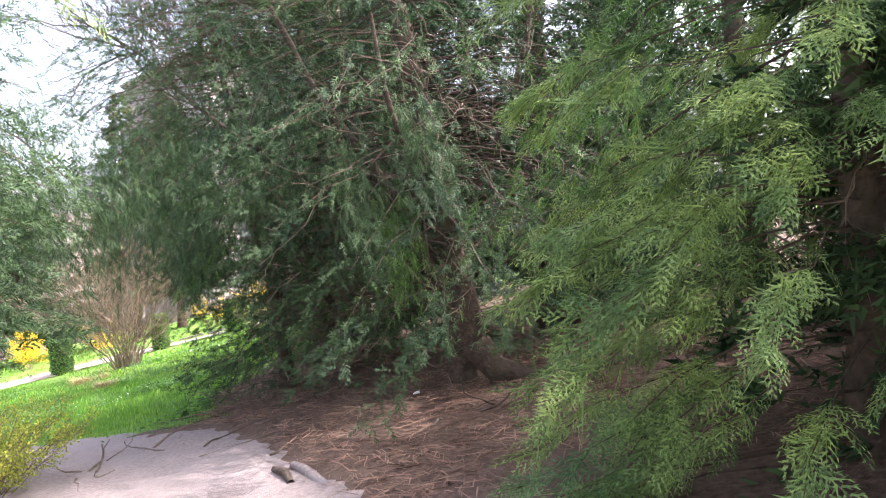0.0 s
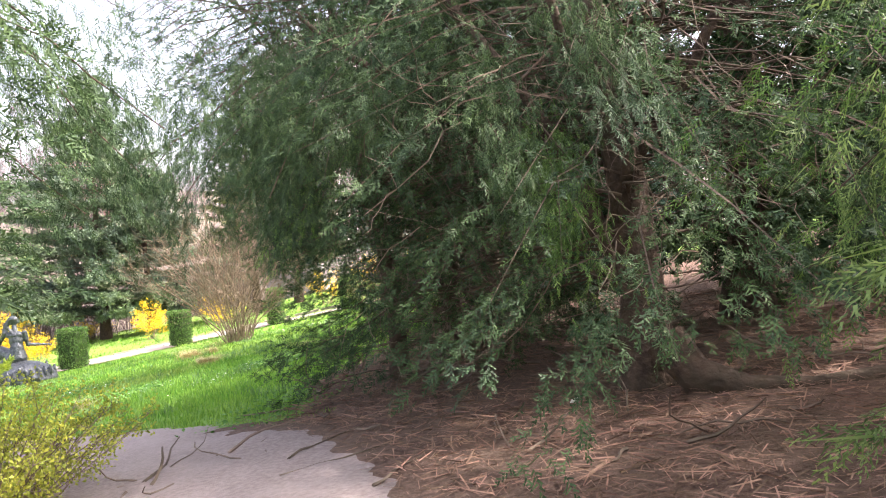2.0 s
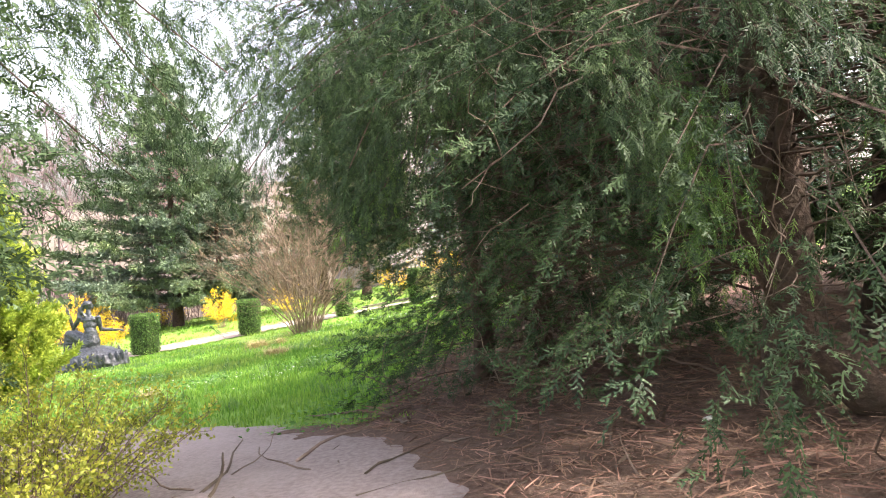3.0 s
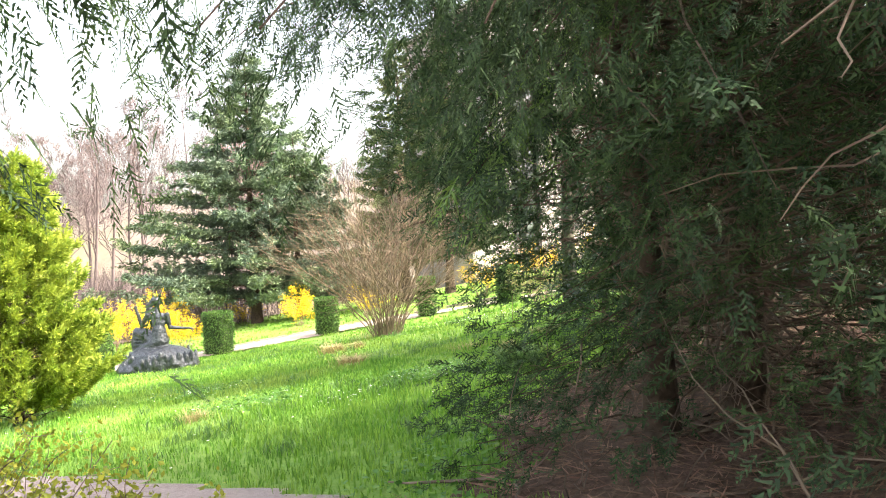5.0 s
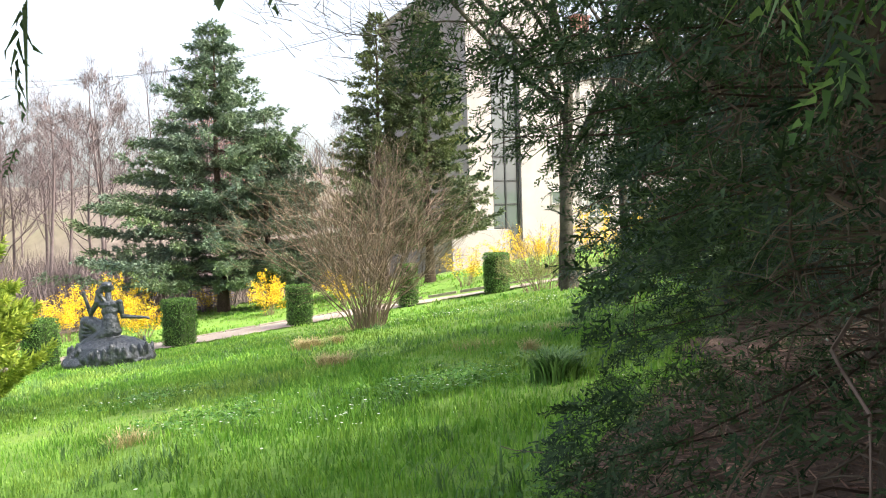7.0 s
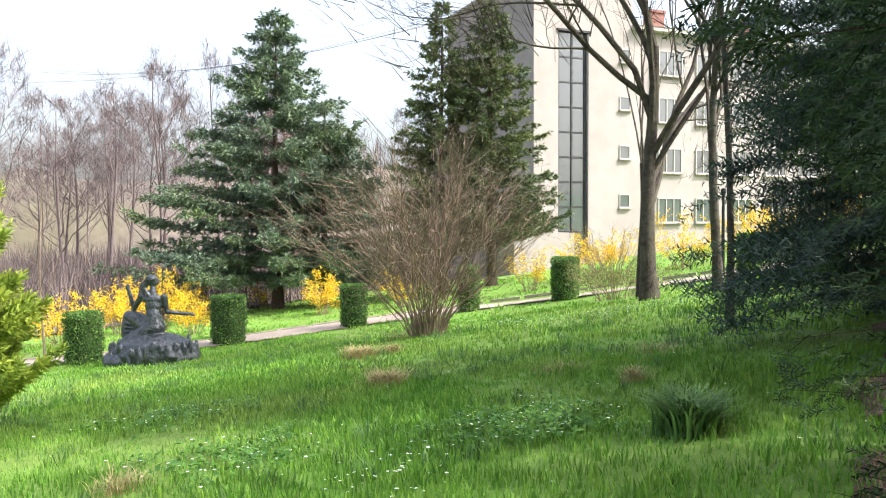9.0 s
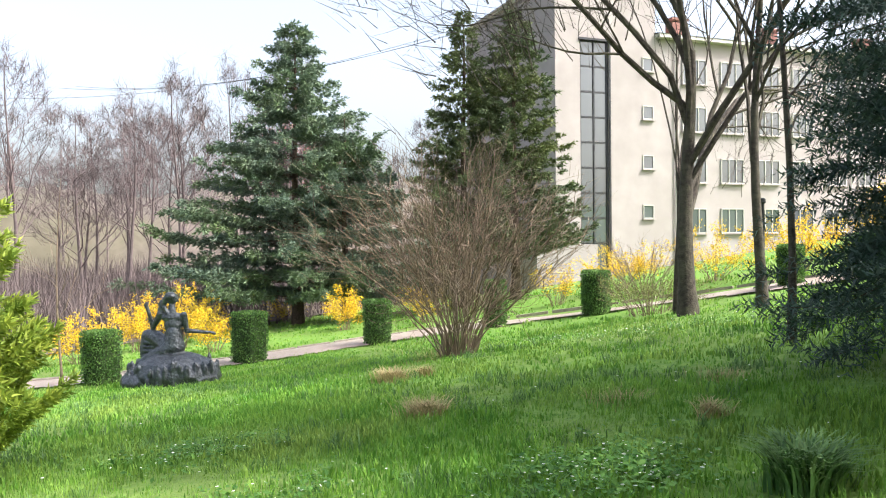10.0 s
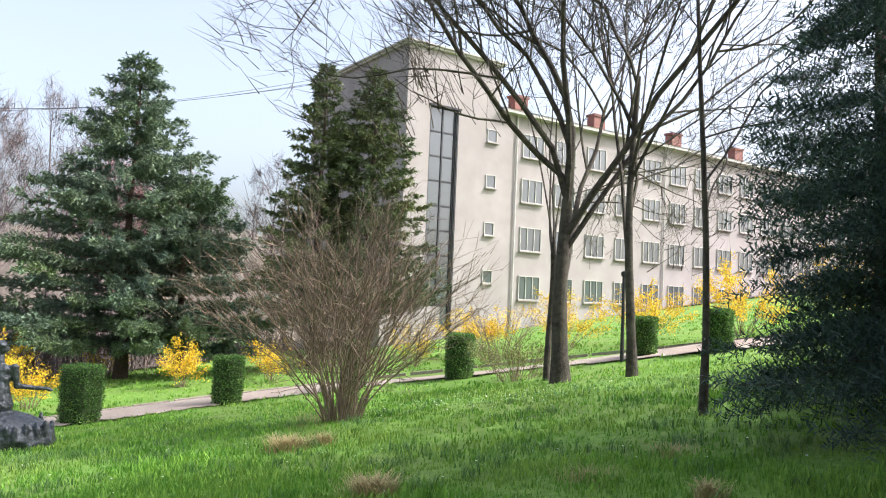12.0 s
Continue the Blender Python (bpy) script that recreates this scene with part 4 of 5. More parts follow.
bare_tree("bare_tree", -5.88, 26.2, 10.5, "bare tree with a forked slender trunk", 46, trunk=0.11, fork=0.6, limbs=6, depth=3, kids=(0, 4, 5, 6), thin=0.006, low_fork=0.3, fine=2, wide=34, spread=36)
bare_tree("bare_tree", -7.37, 26.6, 12.2, "big bare tree with mossy trunk and spreading limbs", 47, trunk=0.195, fork=0.46, limbs=9, depth=3, kids=(0, 5, 6, 8), wide=38, spread=44, rise=0.03, thin=0.006, low_fork=0.3, fine=3)
bare_tree("bare_tree", -7.75, 27.3, 9.0, "slender bare tree growing beside the big one", 48, trunk=0.08, fork=0.35, limbs=4, depth=2, kids=(0, 4, 5), wide=20, spread=30)
shrub("olive_bush", -8.58, 28.3, 1.15, 1.15, 60, "low twiggy bush with olive young leaves", 49, M_TWIG, thick=0.007, twig=8, leaves=4200, leaf_mat=M_OLIVE, leaf_size=0.035, base_r=0.5, category="bush")
shrub("hazel_shrub", -10.55, 22.0, 4.3, 2.3, 70, "big bare many-stemmed shrub on the lawn", 50, M_TWIG, thick=0.015, twig=18, base_r=0.33, low=0.25, arch=0.1, singly=True, flare=1.3, leaves=3200, leaf_mat=M_TWIG, leaf_size=0.4, spray_proto=THIN)
shrub("bare_shrub", -9.9, 33.5, 2.2, 1.5, 40, "bare twiggy shrub near the building", 51, M_TWIG, thick=0.01, twig=9, base_r=0.5)
bare_tree("sapling", -19.06, 20.3, 4.6, "thin bare sapling beside the garden path", 52, trunk=0.03, limbs=10, leader=True, depth=1, kids=(0, 4), wide=50, spread=35, mat=M_TWIG)


# ---------------------------------------------------------------- clipped hedges along the garden path
def hedge_block(x, y, w, h, seed, label, square):
    rng = np.random.default_rng(seed)
    z0 = float(ground(x, y))
    t = thing("clipped_hedge", x, y, z0, label, "topiary hedge", "clipped hedges along the path")
    r, p = w / 2, 6.0 if square else 2.6
    # solid filler body, coloured dark as the shaded gaps behind the leaves
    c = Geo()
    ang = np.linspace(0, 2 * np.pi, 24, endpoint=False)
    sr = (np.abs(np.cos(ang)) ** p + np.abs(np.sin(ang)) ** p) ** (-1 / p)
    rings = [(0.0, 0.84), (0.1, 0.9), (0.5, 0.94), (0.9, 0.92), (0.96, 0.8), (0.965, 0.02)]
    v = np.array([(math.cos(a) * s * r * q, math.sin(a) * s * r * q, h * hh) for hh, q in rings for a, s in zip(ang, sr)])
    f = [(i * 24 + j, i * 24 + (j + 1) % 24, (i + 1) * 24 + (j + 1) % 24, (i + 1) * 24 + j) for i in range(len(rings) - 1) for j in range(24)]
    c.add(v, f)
    part("shade_core", c, M_HEDGE_SHADE, t)
    n = 5200
    a = rng.uniform(0, 2 * np.pi, n)
    s = (np.abs(np.cos(a)) ** p + np.abs(np.sin(a)) ** p) ** (-1 / p) * r
    zz = rng.uniform(0.03, 1.0, n)
    s = s * (0.94 + 0.05 * zz + 0.04 * np.sin(a * 5 + zz * 9) * 0.6)
    topn = n // 4
    s[:topn] *= np.sqrt(rng.random(topn))
    zz[:topn] = 1.0
    P = np.stack([np.cos(a) * s, np.sin(a) * s, zz * h], -1) + rng.normal(size=(n, 3)) * 0.014
    out = np.stack([np.cos(a), np.sin(a), 0.5 + 0 * a], -1)
    out[:topn] = (0, 0, 1)
    T = turns_from(out * 0.5 + rng.normal(size=(n, 3)) * 0.6, rng.normal(size=(n, 3))) * rng.uniform(0.035, 0.065, n)[:, None, None]
    l = Geo()
    l.scatter(LEAF, T, P)
    tagged(part("leaves", l, M_HEDGE, t), kind="stuff")
    return t


for i, (hx, hy, w, h, sq) in enumerate([(-18.8, 21.05, 0.64, 1.14, True), (-17.87, 24.68, 0.72, 1.27, True), (-16.04, 27.85, 0.70, 1.2, False), (-13.27, 29.77, 0.58, 1.3, False),
                                        (-10.4, 30.0, 0.72, 1.15, False), (-5.6, 30.0, 0.55, 0.95, False), (-3.96, 28.95, 0.62, 0.95, False)]):
    hedge_block(hx, hy, w, h, 60 + i, "square-clipped green hedge block by the path" if sq else "round-clipped green hedge column by the path", sq)


# kerb of the garden path, stone by stone
def kerb():
    line = smooth_line(GARDEN_PATH, 40)
    seg = np.concatenate([[0], np.cumsum(np.linalg.norm(np.diff(line, axis=0), axis=1))])
    t = thing("kerb", 0, 0, 0, "low stone kerb edging the garden path", "kerb", kind="structure")
    g = Geo()
    g.box((-0.49, -0.05, -0.1), (0.49, 0.05, 0.075))
    me = g.mesh("kerb_stone", M_KERB)
    rng = np.random.default_rng(8)
    s = 8.0
    while s < seg[-1] - 12:
        p = np.array([np.interp(s, seg, line[:, 0]), np.interp(s, seg, line[:, 1])])
        q = np.array([np.interp(s + 0.3, seg, line[:, 0]), np.interp(s + 0.3, seg, line[:, 1])])
        d = (q - p) / np.linalg.norm(q - p)
        nrm = np.array([-d[1], d[0]])
        c = p + nrm * 0.92
        o = new("kerb_stone", me)
        o.parent = t
        rise = float(ground(c[0] + d[0] * 0.5, c[1] + d[1] * 0.5) - ground(c[0] - d[0] * 0.5, c[1] - d[1] * 0.5))
        o.matrix_local = pose(c[0], c[1], float(ground(c[0], c[1])) + rng.normal() * 0.006, rng.normal(), -math.degrees(math.atan(rise)) + rng.normal() * 0.4, math.degrees(math.atan2(d[1], d[0])))
        s += 1.0


kerb()

# ---------------------------------------------------------------- forsythias
for i, (fx, fy, h, r, n) in enumerate([(-20.1, 32.0, 1.6, 0.75, 1500), (-17.2, 32.6, 1.35, 0.8, 900), (-12.8, 33.7, 1.5, 0.7, 700), (-11.3, 36.4, 1.7, 1.3, 2600), (-8.0, 34.6, 1.9, 1.4, 1500),
                                       (-5.6, 33.4, 1.9, 1.4, 1800), (-3.0, 32.0, 1.9, 1.5, 2200), (-0.4, 31.5, 1.8, 1.3, 1800), (-21.6, 27.2, 1.2, 0.7, 900), (-24.4, 24.6, 1.6, 1.0, 1900), (-25.4, 27.6, 1.9, 1.0, 2000),
                                       (-24.8, 28.9, 2.2, 1.2, 2400), (-28.5, 33.5, 1.9, 1.2, 1100), (-27.3, 37.5, 1.4, 1.0, 700)]):
    shrub("forsythia_bush", fx, fy, h, r, 26, "bright yellow flowering forsythia bush" if n > 1000 else "sparse yellow flowering forsythia bush", 80 + i, M_TWIG, thick=0.008, twig=6, leaves=n * 2, leaf_mat=M_FORS,
          leaf_size=0.055, base_r=0.22, category="bush", group="forsythias", low=0.4)

# ---------------------------------------------------------------- tall conifers and woods
conifer("fir_tree", -25.6, 36.2, 13.0, 6.0, "broad blue-green fir with ragged layered boughs", 101, M_FIR, SPRAY_FIR, 0.44, 480, 0.09, -0.05, top=0.25, trunk=0.24, power=0.9, rise=0.05, layers=17, inner=0.35, ragged=(0.35, 1.2), dense=6.5, jitter=0.35, loose=0.2)
conifer("fir_tree", -23.3, 36.6, 8.6, 4.0, "green fir grown together with its neighbour", 102, M_FIR, SPRAY_FIR, 0.44, 220, 0.1, -0.02, layers=10, top=0.2, trunk=0.2, power=0.8, rise=0.08, inner=0.3, ragged=(0.45, 1.1), dense=6.0, jitter=0.35, loose=0.2)
conifer("old_cypress", -17.7, 36.8, 11.6, 2.3, "tall narrow old cypress with thin crown", 103, M_CYP_FAR, SPRAY_FIR, 0.36, 520, 0.13, 0.0, top=0.12, trunk=0.2, power=0.75, rise=0.2, inner=0.3, ragged=(0.4, 1.2), dense=5, jitter=0.35)
conifer("old_cypress", -15.9, 37.6, 11.4, 2.6, "tall old cypress, yellowish green lower down", 104, M_CYP_FAR, SPRAY_FIR, 0.36, 520, 0.13, 0.0, top=0.12, trunk=0.2, power=0.7, rise=0.2, inner=0.3, ragged=(0.4, 1.2), dense=5, jitter=0.35)
rngw = np.random.default_rng(9)
WOOD = [bare_tree("wood_tree", -41 + 3.5 * i, 44 + 1.2 * i, 13.5 + i, "tall bare grey-brown woodland tree", 200 + i, trunk=0.12, limbs=15, leader=True, depth=2, kids=(0, 4, 3), fine=6, wide=34, spread=32, mat=M_WOOD_FAR, group="bare woodland trees", rise=0.05, thin=0.011) for i in range(3)]
for i in range(44):
    a = rngw.uniform(-68, -12)
    d = rngw.uniform(41, 60)
    wx, wy = -4.5 + d * math.sin(radians(a)), 9.6 + d * math.cos(radians(a))
    if a > -38 and d < 56:
        continue
    o = copy_thing(WOOD[i % 3], pose(wx, wy, float(ground(wx, wy)) - 0.1, 0, 0, rngw.uniform(0, 360)))
    o.scale = (1, 1, rngw.uniform(0.6, 0.9))
for i, (a, d, h) in enumerate([(-38.3, 56, 12.0), (-40.3, 58, 11.5), (-36.8, 58, 10.5)]):
    bare_tree("red_budding_tree", -4.5 + d * math.sin(radians(a)), 9.6 + d * math.cos(radians(a)), h, "bare tree hazed with reddish buds", 230 + i, trunk=0.13, limbs=16, leader=True, depth=2, kids=(0, 4, 5), fine=3, wide=30, spread=30, mat=M_WOOD_FAR,
              group="red budding trees", buds=(M_BUD, 8, 0.34, 0.11), thin=0.01)


def hillside():
    """The wooded slope beyond the garden."""
    a = np.radians(np.linspace(-120, 60, 160))
    d = np.array([58.0, 66, 80, 110, 150])
    hh = np.array([-4.0, 3.0, 5.5, 9.0, 13.5])
    A, D = np.meshgrid(a, d, indexing="ij")
    H = np.broadcast_to(hh, A.shape) * (1 + 0.12 * np.sin(A * 9) + 0.07 * np.sin(A * 31)) + 0.8 * np.sin(A * 140 + D)
    west = np.clip((np.degrees(A) * -1 + 2) / 10, 0, 1)
    H = -4.5 + (H + 4.5) * (0.15 + 0.85 * west)
    v = np.stack([-4.5 + D * 1.3 * np.sin(A), 9.6 + D * 1.3 * np.cos(A), H], -1).reshape(-1, 3)
    idx = np.arange(A.size).reshape(A.shape)
    g = Geo()
    g.add(v, np.stack([idx[:-1, :-1], idx[:-1, 1:], idx[1:, 1:], idx[1:, :-1]], -1).reshape(-1, 4))
    tagged(part("backdrop", g, M_HILL, smooth=True), "distant brown wooded hillside", "hillside", kind="structure")
    rng = np.random.default_rng(10)
    tw = Geo()
    for k in range(4):
        one, tips = Geo(), []
        for m in range(9):
            grow(rng, one, (0, 0, 2.0 + 0.8 * m), (math.sin(m * 2.4) * 0.5, math.cos(m * 2.4) * 0.5, 1), 4.5 - 0.35 * m, 0.06, 1, 30, 0.04, (0, 8), tips, 0.02)
        one.tube([(0, 0, -2), (0.1, 0, 4), (0, 0.1, 10)], [0.16, 0.12, 0.03], 4)
        n = 22
        an, dd = np.radians(rng.uniform(-75, -6, n)), rng.uniform(74, 160, n)
        hz = np.interp(dd / 1.3, d, hh)
        hz = -4.5 + (hz + 4.5) * (0.15 + 0.85 * np.clip((-np.degrees(an) + 2) / 10, 0, 1))
        P = np.stack([-4.5 + dd * np.sin(an), 9.6 + dd * np.cos(an), hz - 0.5], -1)
        a = rng.uniform(0, 6.28, n)
        c, s, o = np.cos(a), np.sin(a), np.zeros(n)
        T = np.stack([np.stack([c, -s, o], -1), np.stack([s, c, o], -1), np.stack([o, o, o + 1], -1)], 1) * rng.uniform(0.6, 0.95, n)[:, None, None]
        tw.scatter((np.concatenate(one.v), [np.concatenate(one.f4)]), T, P)
    tagged(part("far_wood", tw, M_WOOD_FAR), "bare twiggy woods on the far slope", "woods", kind="stuff")


hillside()


def brush():
    """Bare twiggy undergrowth between the garden and the woods."""
    rng = np.random.default_rng(12)
    g = Geo()
    n = 15000
    x, y = rng.uniform(-60, -27.5, n), rng.uniform(16, 56, n)
    P = np.stack([x, y, ground(x, y)], -1)
    O = np.tile([0, 0, 1.0], (n, 1)) + rng.normal(size=(n, 3)) * 0.35
    g.scatter(THIN, turns_from(O, rng.normal(size=(n, 3))) * rng.uniform(1.0, 3.4, n)[:, None, None], P)
    tagged(part("undergrowth", g, M_WOOD_FAR), "bare brown twiggy undergrowth along the woods", "undergrowth", kind="stuff")


brush()


# ---------------------------------------------------------------- statue
def statue():
    R, U = np.array([0.896, 0.445, 0]), np.array([-0.445, 0.896, 0])
    ox, oy = -16.5, 20.9
    z0 = float(ground(ox, oy))
    bm = bmesh.new()

    def ball(u, v, w, ru, rv, rw, tilt=0):
        m = Matrix(((R[0], U[0], 0, 0), (R[1], U[1], 0, 0), (0, 0, 1, 0), (0, 0, 0, 1)))
        bmesh.ops.create_icosphere(bm, subdivisions=2, radius=1.0, matrix=m @ Matrix.Translation((u, w, v)) @ Matrix.Rotation(radians(tilt), 4, "Y") @ Matrix.Diagonal((ru, rw, rv, 1)))

    def bone(a, b, ra, rb):
        a, b = np.array(a, float), np.array(b, float)
        for s in np.linspace(0, 1, 9):
            c = a * (1 - s) + b * s
            r = ra * (1 - s) + rb * s
            ball(c[0], c[1], c[2], r, r, r)

    # rock with ridges
    ball(0.1, 0.28, 0, 0.88, 0.46, 0.62)
    ball(0.55, 0.22, 0.02, 0.45, 0.34, 0.5)
    ball(-0.55, 0.14, 0, 0.48, 0.27, 0.5)
    rng = np.random.default_rng(4)
    for _ in range(70):
        a = rng.uniform(0, 6.28)
        k = rng.uniform(0.8, 1.0)
        ball(0.05 + 0.93 * k * math.cos(a), rng.uniform(0.05, 0.5) * (1.1 - 0.25 * math.cos(a) ** 2), 0.6 * k * math.sin(a), 0.05, rng.uniform(0.08, 0.2), 0.05)
    # pelvis, torso, head
    ball(0.04, 0.82, 0, 0.26, 0.2, 0.22)
    bone((0.06, 0.92, 0), (0.06, 1.12, 0.0), 0.2, 0.16)
    ball(0.05, 1.27, 0, 0.185, 0.2, 0.13)
    ball(0.03, 1.42, 0, 0.24, 0.11, 0.12)
    bone((0.03, 1.48, 0), (0.03, 1.7, 0.02), 0.085, 0.062)
    ball(0.04, 1.8, 0.03, 0.1, 0.125, 0.11)
    ball(0.11, 1.77, 0.05, 0.045, 0.055, 0.05)
    ball(0.01, 1.85, 0, 0.125, 0.085, 0.13)
    ball(-0.08, 1.78, 0, 0.08, 0.08, 0.09)
    for k in range(5):
        bone((-0.08, 1.78, -0.02), (-0.19 - 0.012 * k, 1.72 - 0.06 * k, 0.02), 0.06, 0.05)
    bone((-0.2, 1.7, 0.02), (-0.14, 1.45, -0.02), 0.055, 0.04)
    bone((-0.1, 1.62, -0.06), (0.0, 1.45, -0.08), 0.04, 0.03)
    # raised arm, then the arm stretched out
    bone((-0.2, 1.48, 0), (-0.42, 1.2, 0.15), 0.075, 0.055)
    bone((-0.42, 1.2, 0.15), (-0.52, 1.6, 0.12), 0.055, 0.04)
    ball(-0.54, 1.66, 0.12, 0.05, 0.08, 0.04)
    bone((0.27, 1.46, 0), (0.31, 1.14, 0.05), 0.075, 0.055)
    bone((0.31, 1.14, 0.05), (0.7, 1.08, 0.2), 0.055, 0.038)
    ball(0.78, 1.07, 0.22, 0.09, 0.03, 0.05, 20)
    # draped legs: one knee raised, the other folded on the rock
    bone((-0.05, 0.82, 0.02), (-0.36, 1.0, 0.12), 0.19, 0.15)
    bone((-0.36, 1.0, 0.12), (-0.56, 1.04, 0.2), 0.15, 0.115)
    bone((-0.57, 1.02, 0.2), (-0.62, 0.72, 0.18), 0.115, 0.1)
    bone((-0.62, 0.72, 0.18), (-0.58, 0.42, 0.15), 0.1, 0.085)
    bone((-0.08, 0.74, -0.06), (-0.4, 0.62, 0.0), 0.16, 0.11)
    bone((-0.4, 0.62, 0.0), (-0.62, 0.5, 0.05), 0.11, 0.08)
    for k in range(5):
        bone((-0.6, 0.9 - 0.09 * k, 0.1), (-0.25, 0.86 - 0.07 * k, 0.06), 0.03, 0.04)
    me = bpy.data.meshes.new("statue")
    bm.to_mesh(me)
    bm.free()
    me.materials.append(M_BRONZE)
    ob = new("statue", me)
    ob.location = (ox, oy, z0 - 0.05)
    rm = ob.modifiers.new("fuse", "REMESH")
    rm.mode, rm.voxel_size, rm.use_smooth_shade = "VOXEL", 0.016, True
    tex = bpy.data.textures.new("chisel", "CLOUDS")
    tex.noise_scale, tex.noise_depth = 0.09, 3
    ds = ob.modifiers.new("chisel", "DISPLACE")
    ds.texture, ds.strength, ds.mid_level = tex, 0.022, 0.5
    sm = ob.modifiers.new("soften", "SMOOTH")
    sm.factor, sm.iterations = 0.5, 1
    tagged(ob, "dark bronze seated figure on a ridged rock base", "statue")


statue()


# lamp post by the far path
def lamp_post():
    x, y = -6.15, 29.3
    t = thing("lamp_post", x, y, float(ground(x, y)), "slim black metal post by the path", "lamp post")
    g = Geo()
    g.tube([(0, 0, -0.1), (0, 0, 1.0), (0, 0, 2.1)], [0.05, 0.04, 0.035], 8)
    part("pole", g, M_METAL_DARK, t)
    g = Geo()
    g.tube([(0, 0, 2.1), (0, 0, 2.14), (0, 0, 2.22), (0, 0, 2.25)], [0.045, 0.07, 0.06, 0.01], 8)
    part("cap", g, M_METAL_DARK, t)


lamp_post()


# ---------------------------------------------------------------- grass and small plants
def blade(bend=0.35, w=0.03):
    return [np.array([(-w, 0, 0), (w, 0, 0), (w * 0.7, bend * 0.3, 0.6), (-w * 0.7, bend * 0.3, 0.6)]), np.array([(-w * 0.7, bend * 0.3, 0.6), (w * 0.7, bend * 0.3, 0.6), (0, bend, 1.0)])]


def tuft(n, seed, spread=0.5, bend=0.4, w=0.03):
    rng = np.random.default_rng(seed)
    v, f4, f3 = [], [], []
    for _ in range(n):
        q, tr = blade(bend * rng.uniform(0.3, 1.4), w)
        a = rng.uniform(0, 6.28)
        rot = np.array([[math.cos(a), -math.sin(a), 0], [math.sin(a), math.cos(a), 0], [0, 0, 1]])
        off = np.array([rng.normal() * spread * 0.4, rng.normal() * spread * 0.4, 0])
        s = rng.uniform(0.6, 1.1)
        k = len(v)
        v += list((q * s) @ rot.T + off) + [(tr[2] * s) @ rot.T + off]
        f4.append((k, k + 1, k + 2, k + 3))
        f3.append((k + 3, k + 2, k + 4))
    return np.array(v), [np.array(f4), np.array(f3)]


def lawn_points(rng, n, x0, x1, y0, y1, margin=0.05):
    x, y = rng.uniform(x0, x1, n), rng.uniform(y0, y1, n)
    k = (litter_depth(x, y) < -margin + 0.2 * rng.random(n)) & (line_distance(x, y, WALK_LINE) > 0.9 + 0.1 * rng.random(n)) & (line_distance(x, y, GARDEN_LINE) > 0.98)
    return x[k], y[k]


def grass():
    rng = np.random.default_rng(70)
    g = Geo()
    for (n, x0, x1, y0, y1, h, nb, w) in ((16000, -11.5, -3.0, 9.6, 17.5, 0.065, 5, 0.07), (13000, -20, -2.5, 14, 27.5, 0.07, 4, 0.15), (5000, -30, 2, 26, 42, 0.08, 4, 0.22), (7000, -27, -9, 9, 26, 0.08, 4, 0.14), (2500, -6.5, -3.2, 5.5, 9.5, 0.08, 6, 0.05)):
        x, y = lawn_points(rng, n, x0, x1, y0, y1)
        z = ground(x, y)
        m = 1 + 0.45 * wobble(x, y, 0.35) + 0.35 * wobble(x, y, 1.1, 2.0)
        s = h * np.clip(m, 0.35, 2.2) * rng.uniform(0.7, 1.3, len(x))
        a = rng.uniform(0, 6.28, len(x))
        c, sn, o = np.cos(a), np.sin(a), np.zeros(len(x))
        T = np.stack([np.stack([c, -sn, o], -1), np.stack([sn, c, o], -1), np.stack([o, o, o + 1], -1)], 1)
        for k in range(3):
            sel = np.arange(len(x)) % 3 == k
            g.scatter(tuft(nb, 300 + k, 1.6, 0.5, w), T[sel] * s[sel][:, None, None], np.stack([x, y, z - 0.005], -1)[sel])
    cx, cy = lawn_points(rng, 260, -17, -3.2, 10.2, 25, 0.3)
    x, y = np.repeat(cx, 12) + rng.normal(size=len(cx) * 12) * 0.13, np.repeat(cy, 12) + rng.normal(size=len(cx) * 12) * 0.13
    a = rng.uniform(0, 6.28, len(x))
    c, sn, o = np.cos(a), np.sin(a), np.zeros(len(x))
    T = np.stack([np.stack([c, -sn, o], -1), np.stack([sn, c, o], -1), np.stack([o, o, o + 1], -1)], 1) * rng.uniform(0.06, 0.15, len(x))[:, None, None]
    k = Geo()
    k.scatter(tuft(6, 333, 0.9, 0.6, 0.05), T, np.stack([x, y, ground(x, y)], -1))
    tagged(part("grass_tussocks", k, M_BLADE_DARK), "darker coarse grass tussocks in the lawn", "grass", kind="stuff")
    tagged(part("grass", g, M_BLADE), "uneven tufts of fresh green lawn grass", "grass", kind="stuff")


grass()


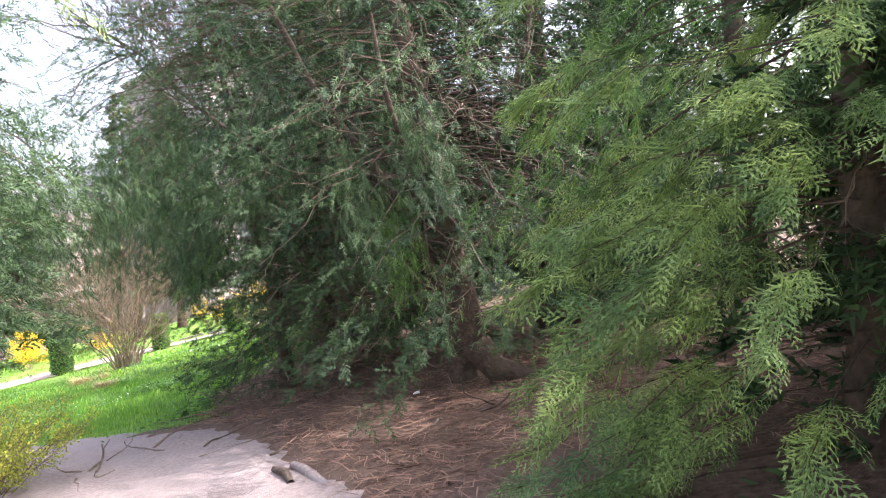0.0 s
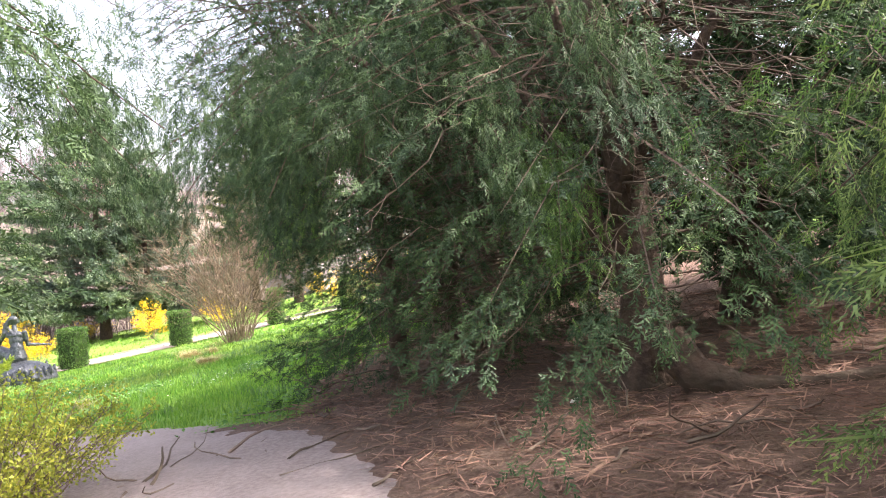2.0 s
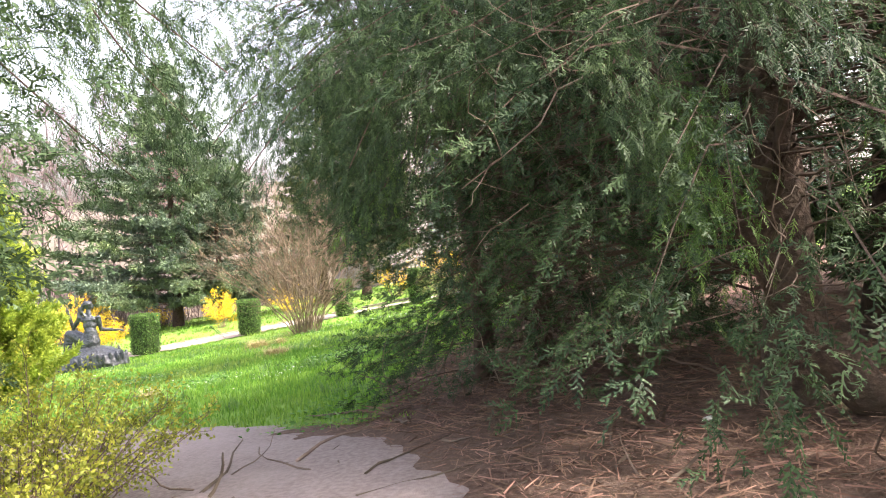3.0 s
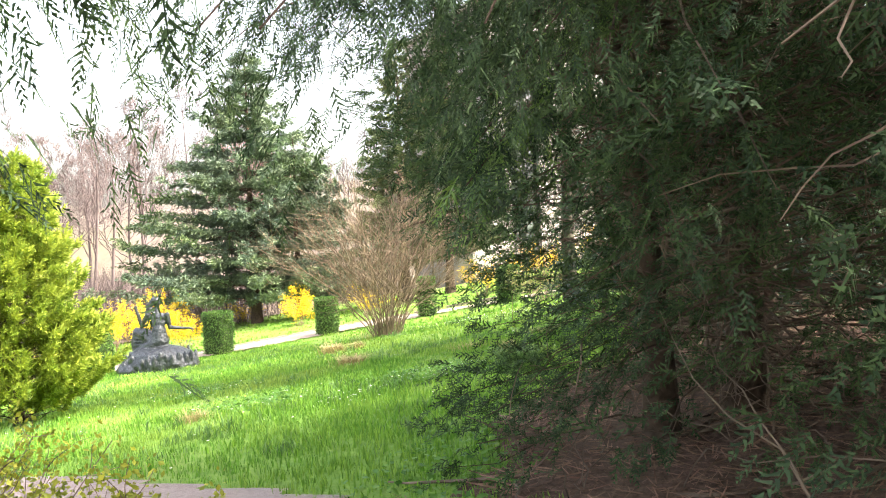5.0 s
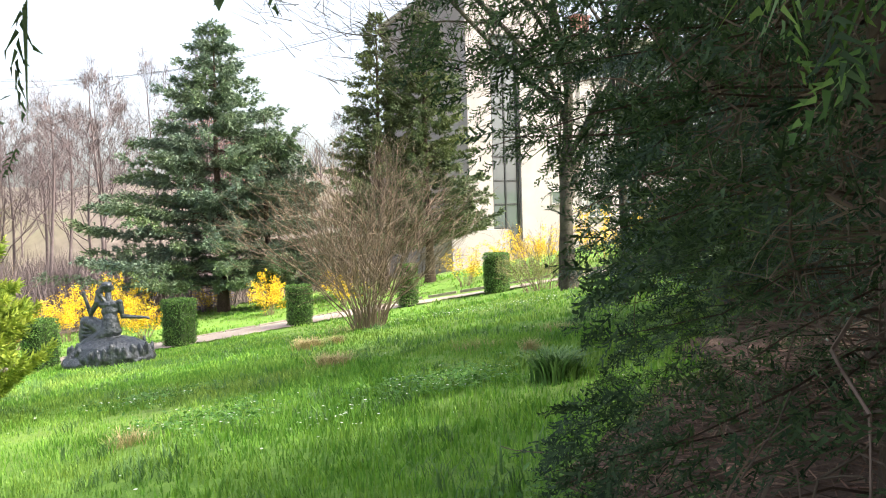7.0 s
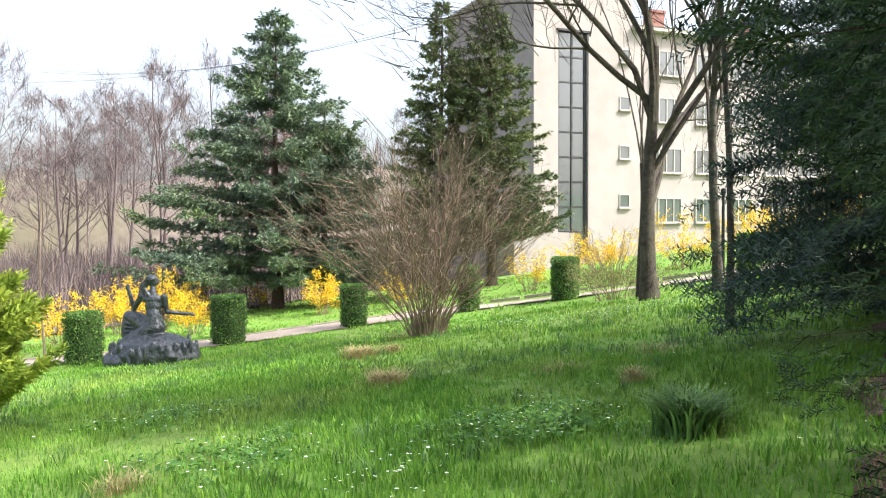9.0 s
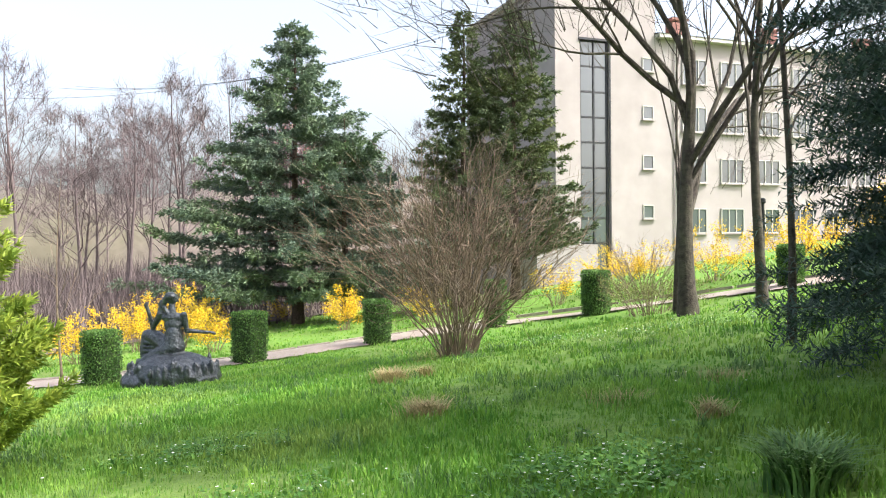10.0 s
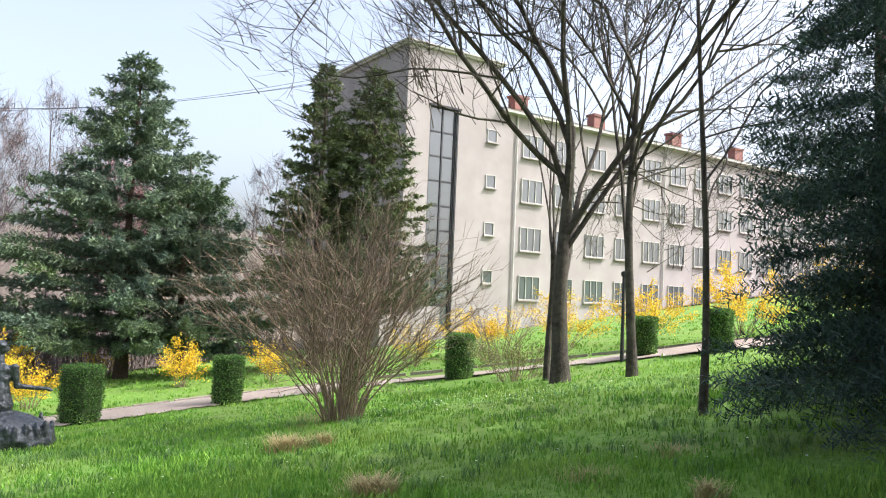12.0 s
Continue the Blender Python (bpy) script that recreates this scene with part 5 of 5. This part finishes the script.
def clump(name, x, y, h, n, mat, label, seed, spread, bend=0.8, w=0.012):
    rng = np.random.default_rng(seed)
    g = Geo()
    P = np.stack([rng.normal(size=n) * spread * 0.5, rng.normal(size=n) * spread * 0.5, np.full(n, -0.01)], -1)
    out = np.stack([P[:, 0], P[:, 1], 0 * P[:, 0]], -1) + rng.normal(size=(n, 3)) * [0.12, 0.12, 0]
    a = np.arctan2(-out[:, 0], out[:, 1])
    c, s, o = np.cos(a), np.sin(a), np.zeros(n)
    T = np.stack([np.stack([c, -s, o], -1), np.stack([s, c, o], -1), np.stack([o, o, o + 1], -1)], 1) * (h * rng.uniform(0.5, 1.15, n))[:, None, None]
    st = np.linspace(0, 1, 5)
    v, f = [], []
    for t in st:
        ww = w * (1 - 0.85 * t) / 0.4
        v += [(-ww, bend * t ** 2, t - 0.35 * t ** 3), (ww, bend * t ** 2, t - 0.35 * t ** 3)]
    f = [(2 * i, 2 * i + 1, 2 * i + 3, 2 * i + 2) for i in range(4)]
    g.scatter((np.array(v), [np.array(f)]), T, P)
    ob = part(name, g, mat)
    ob.location = (x, y, float(ground(x, y)))
    tagged(ob, label, "grass clump", kind="stuff")


clump("sedge_clump", -4.6, 14.0, 0.34, 700, M_BLADE_DARK, "dark green arching sedge clump on the lawn", 401, 0.15, 0.55)
for i, (cx, cy, h, s, n) in enumerate([(-7.94, 16.2, 0.24, 0.2, 600), (-10.06, 19.0, 0.28, 0.2, 600), (-9.75, 19.4, 0.22, 0.12, 300), (-6.15, 16.5, 0.13, 0.35, 260), (-5.4, 17.4, 0.13, 0.3, 240), (-5.3, 15.7, 0.2, 0.1, 220), (-7.6, 12.6, 0.15, 0.16, 200)]):
    clump("dry_grass_tuft", cx, cy, h, n, M_DRY, "straw-coloured dead grass tuft in the lawn", 410 + i, s, 0.6, 0.01)
clump("dry_grass_tuft", -10.7, 21.8, 0.14, 600, M_DRY, "dead grass and leaves round the shrub's foot", 430, 0.9, 1.0, 0.012)


def flowers():
    """White-flowered patches and stray daisies in the lawn."""
    rng = np.random.default_rng(71)
    spots = [(-5.6, 14.2, 0.65, 150), (-7.3, 13.3, 0.7, 60), (-9.4, 14.6, 0.8, 50), (-7.5, 24.2, 2.2, 420), (-9.5, 24.6, 1.8, 200), (-6.0, 13.0, 0.5, 40)]
    xs, ys = [], []
    for x, y, r, n in spots:
        xs.append(x + rng.normal(size=n) * r * 0.5)
        ys.append(y + rng.normal(size=n) * r * 0.5)
    x, y = lawn_points(rng, 260, -16, -3.5, 10.5, 24)
    x, y = np.concatenate(xs + [x]), np.concatenate(ys + [y])
    n = len(x)
    P = np.stack([x, y, ground(x, y) + rng.uniform(0.04, 0.09, n)], -1)
    a6 = np.arange(6) * np.pi / 3
    proto = (np.array([(0, 0, 0.1)] + [(math.cos(a), math.sin(a), 0) for a in a6]), [np.array([(0, i + 1, (i + 1) % 6 + 1) for i in range(6)])])
    T = turns_from(rng.normal(size=(n, 3)) * [1, 1, 0.15], np.tile([0, 0, 1.0], (n, 1))) * rng.uniform(0.006, 0.014, n)[:, None, None]
    g = Geo()
    g.scatter(proto, T, P)
    tagged(part("white_flowers", g, M_PETAL), "tiny white spring flowers scattered in the lawn", "flowers", kind="stuff")
    m = 3200
    i = rng.integers(0, 300, m)
    Q = np.stack([np.concatenate(xs)[i % len(np.concatenate(xs))], np.concatenate(ys)[i % len(np.concatenate(ys))]], -1) + rng.normal(size=(m, 2)) * 0.06
    Q = np.concatenate([Q, np.stack([rng.uniform(-4.3, -3.2, 500), rng.uniform(9.6, 11.6, 500)], -1)])
    m = len(Q)
    l = Geo()
    l.scatter(LEAF, turns_from(rng.normal(size=(m, 3)) * [1, 1, 0.3], np.tile([0, 0, 1.0], (m, 1)) + rng.normal(size=(m, 3)) * 0.3) * rng.uniform(0.03, 0.06, m)[:, None, None], np.stack([Q[:, 0], Q[:, 1], ground(Q[:, 0], Q[:, 1]) + rng.uniform(0.03, 0.09, m)], -1))
    tagged(part("ground_leaves", l, M_LEAF), "broad low leaves among the lawn grass", "leaves", kind="stuff")


flowers()
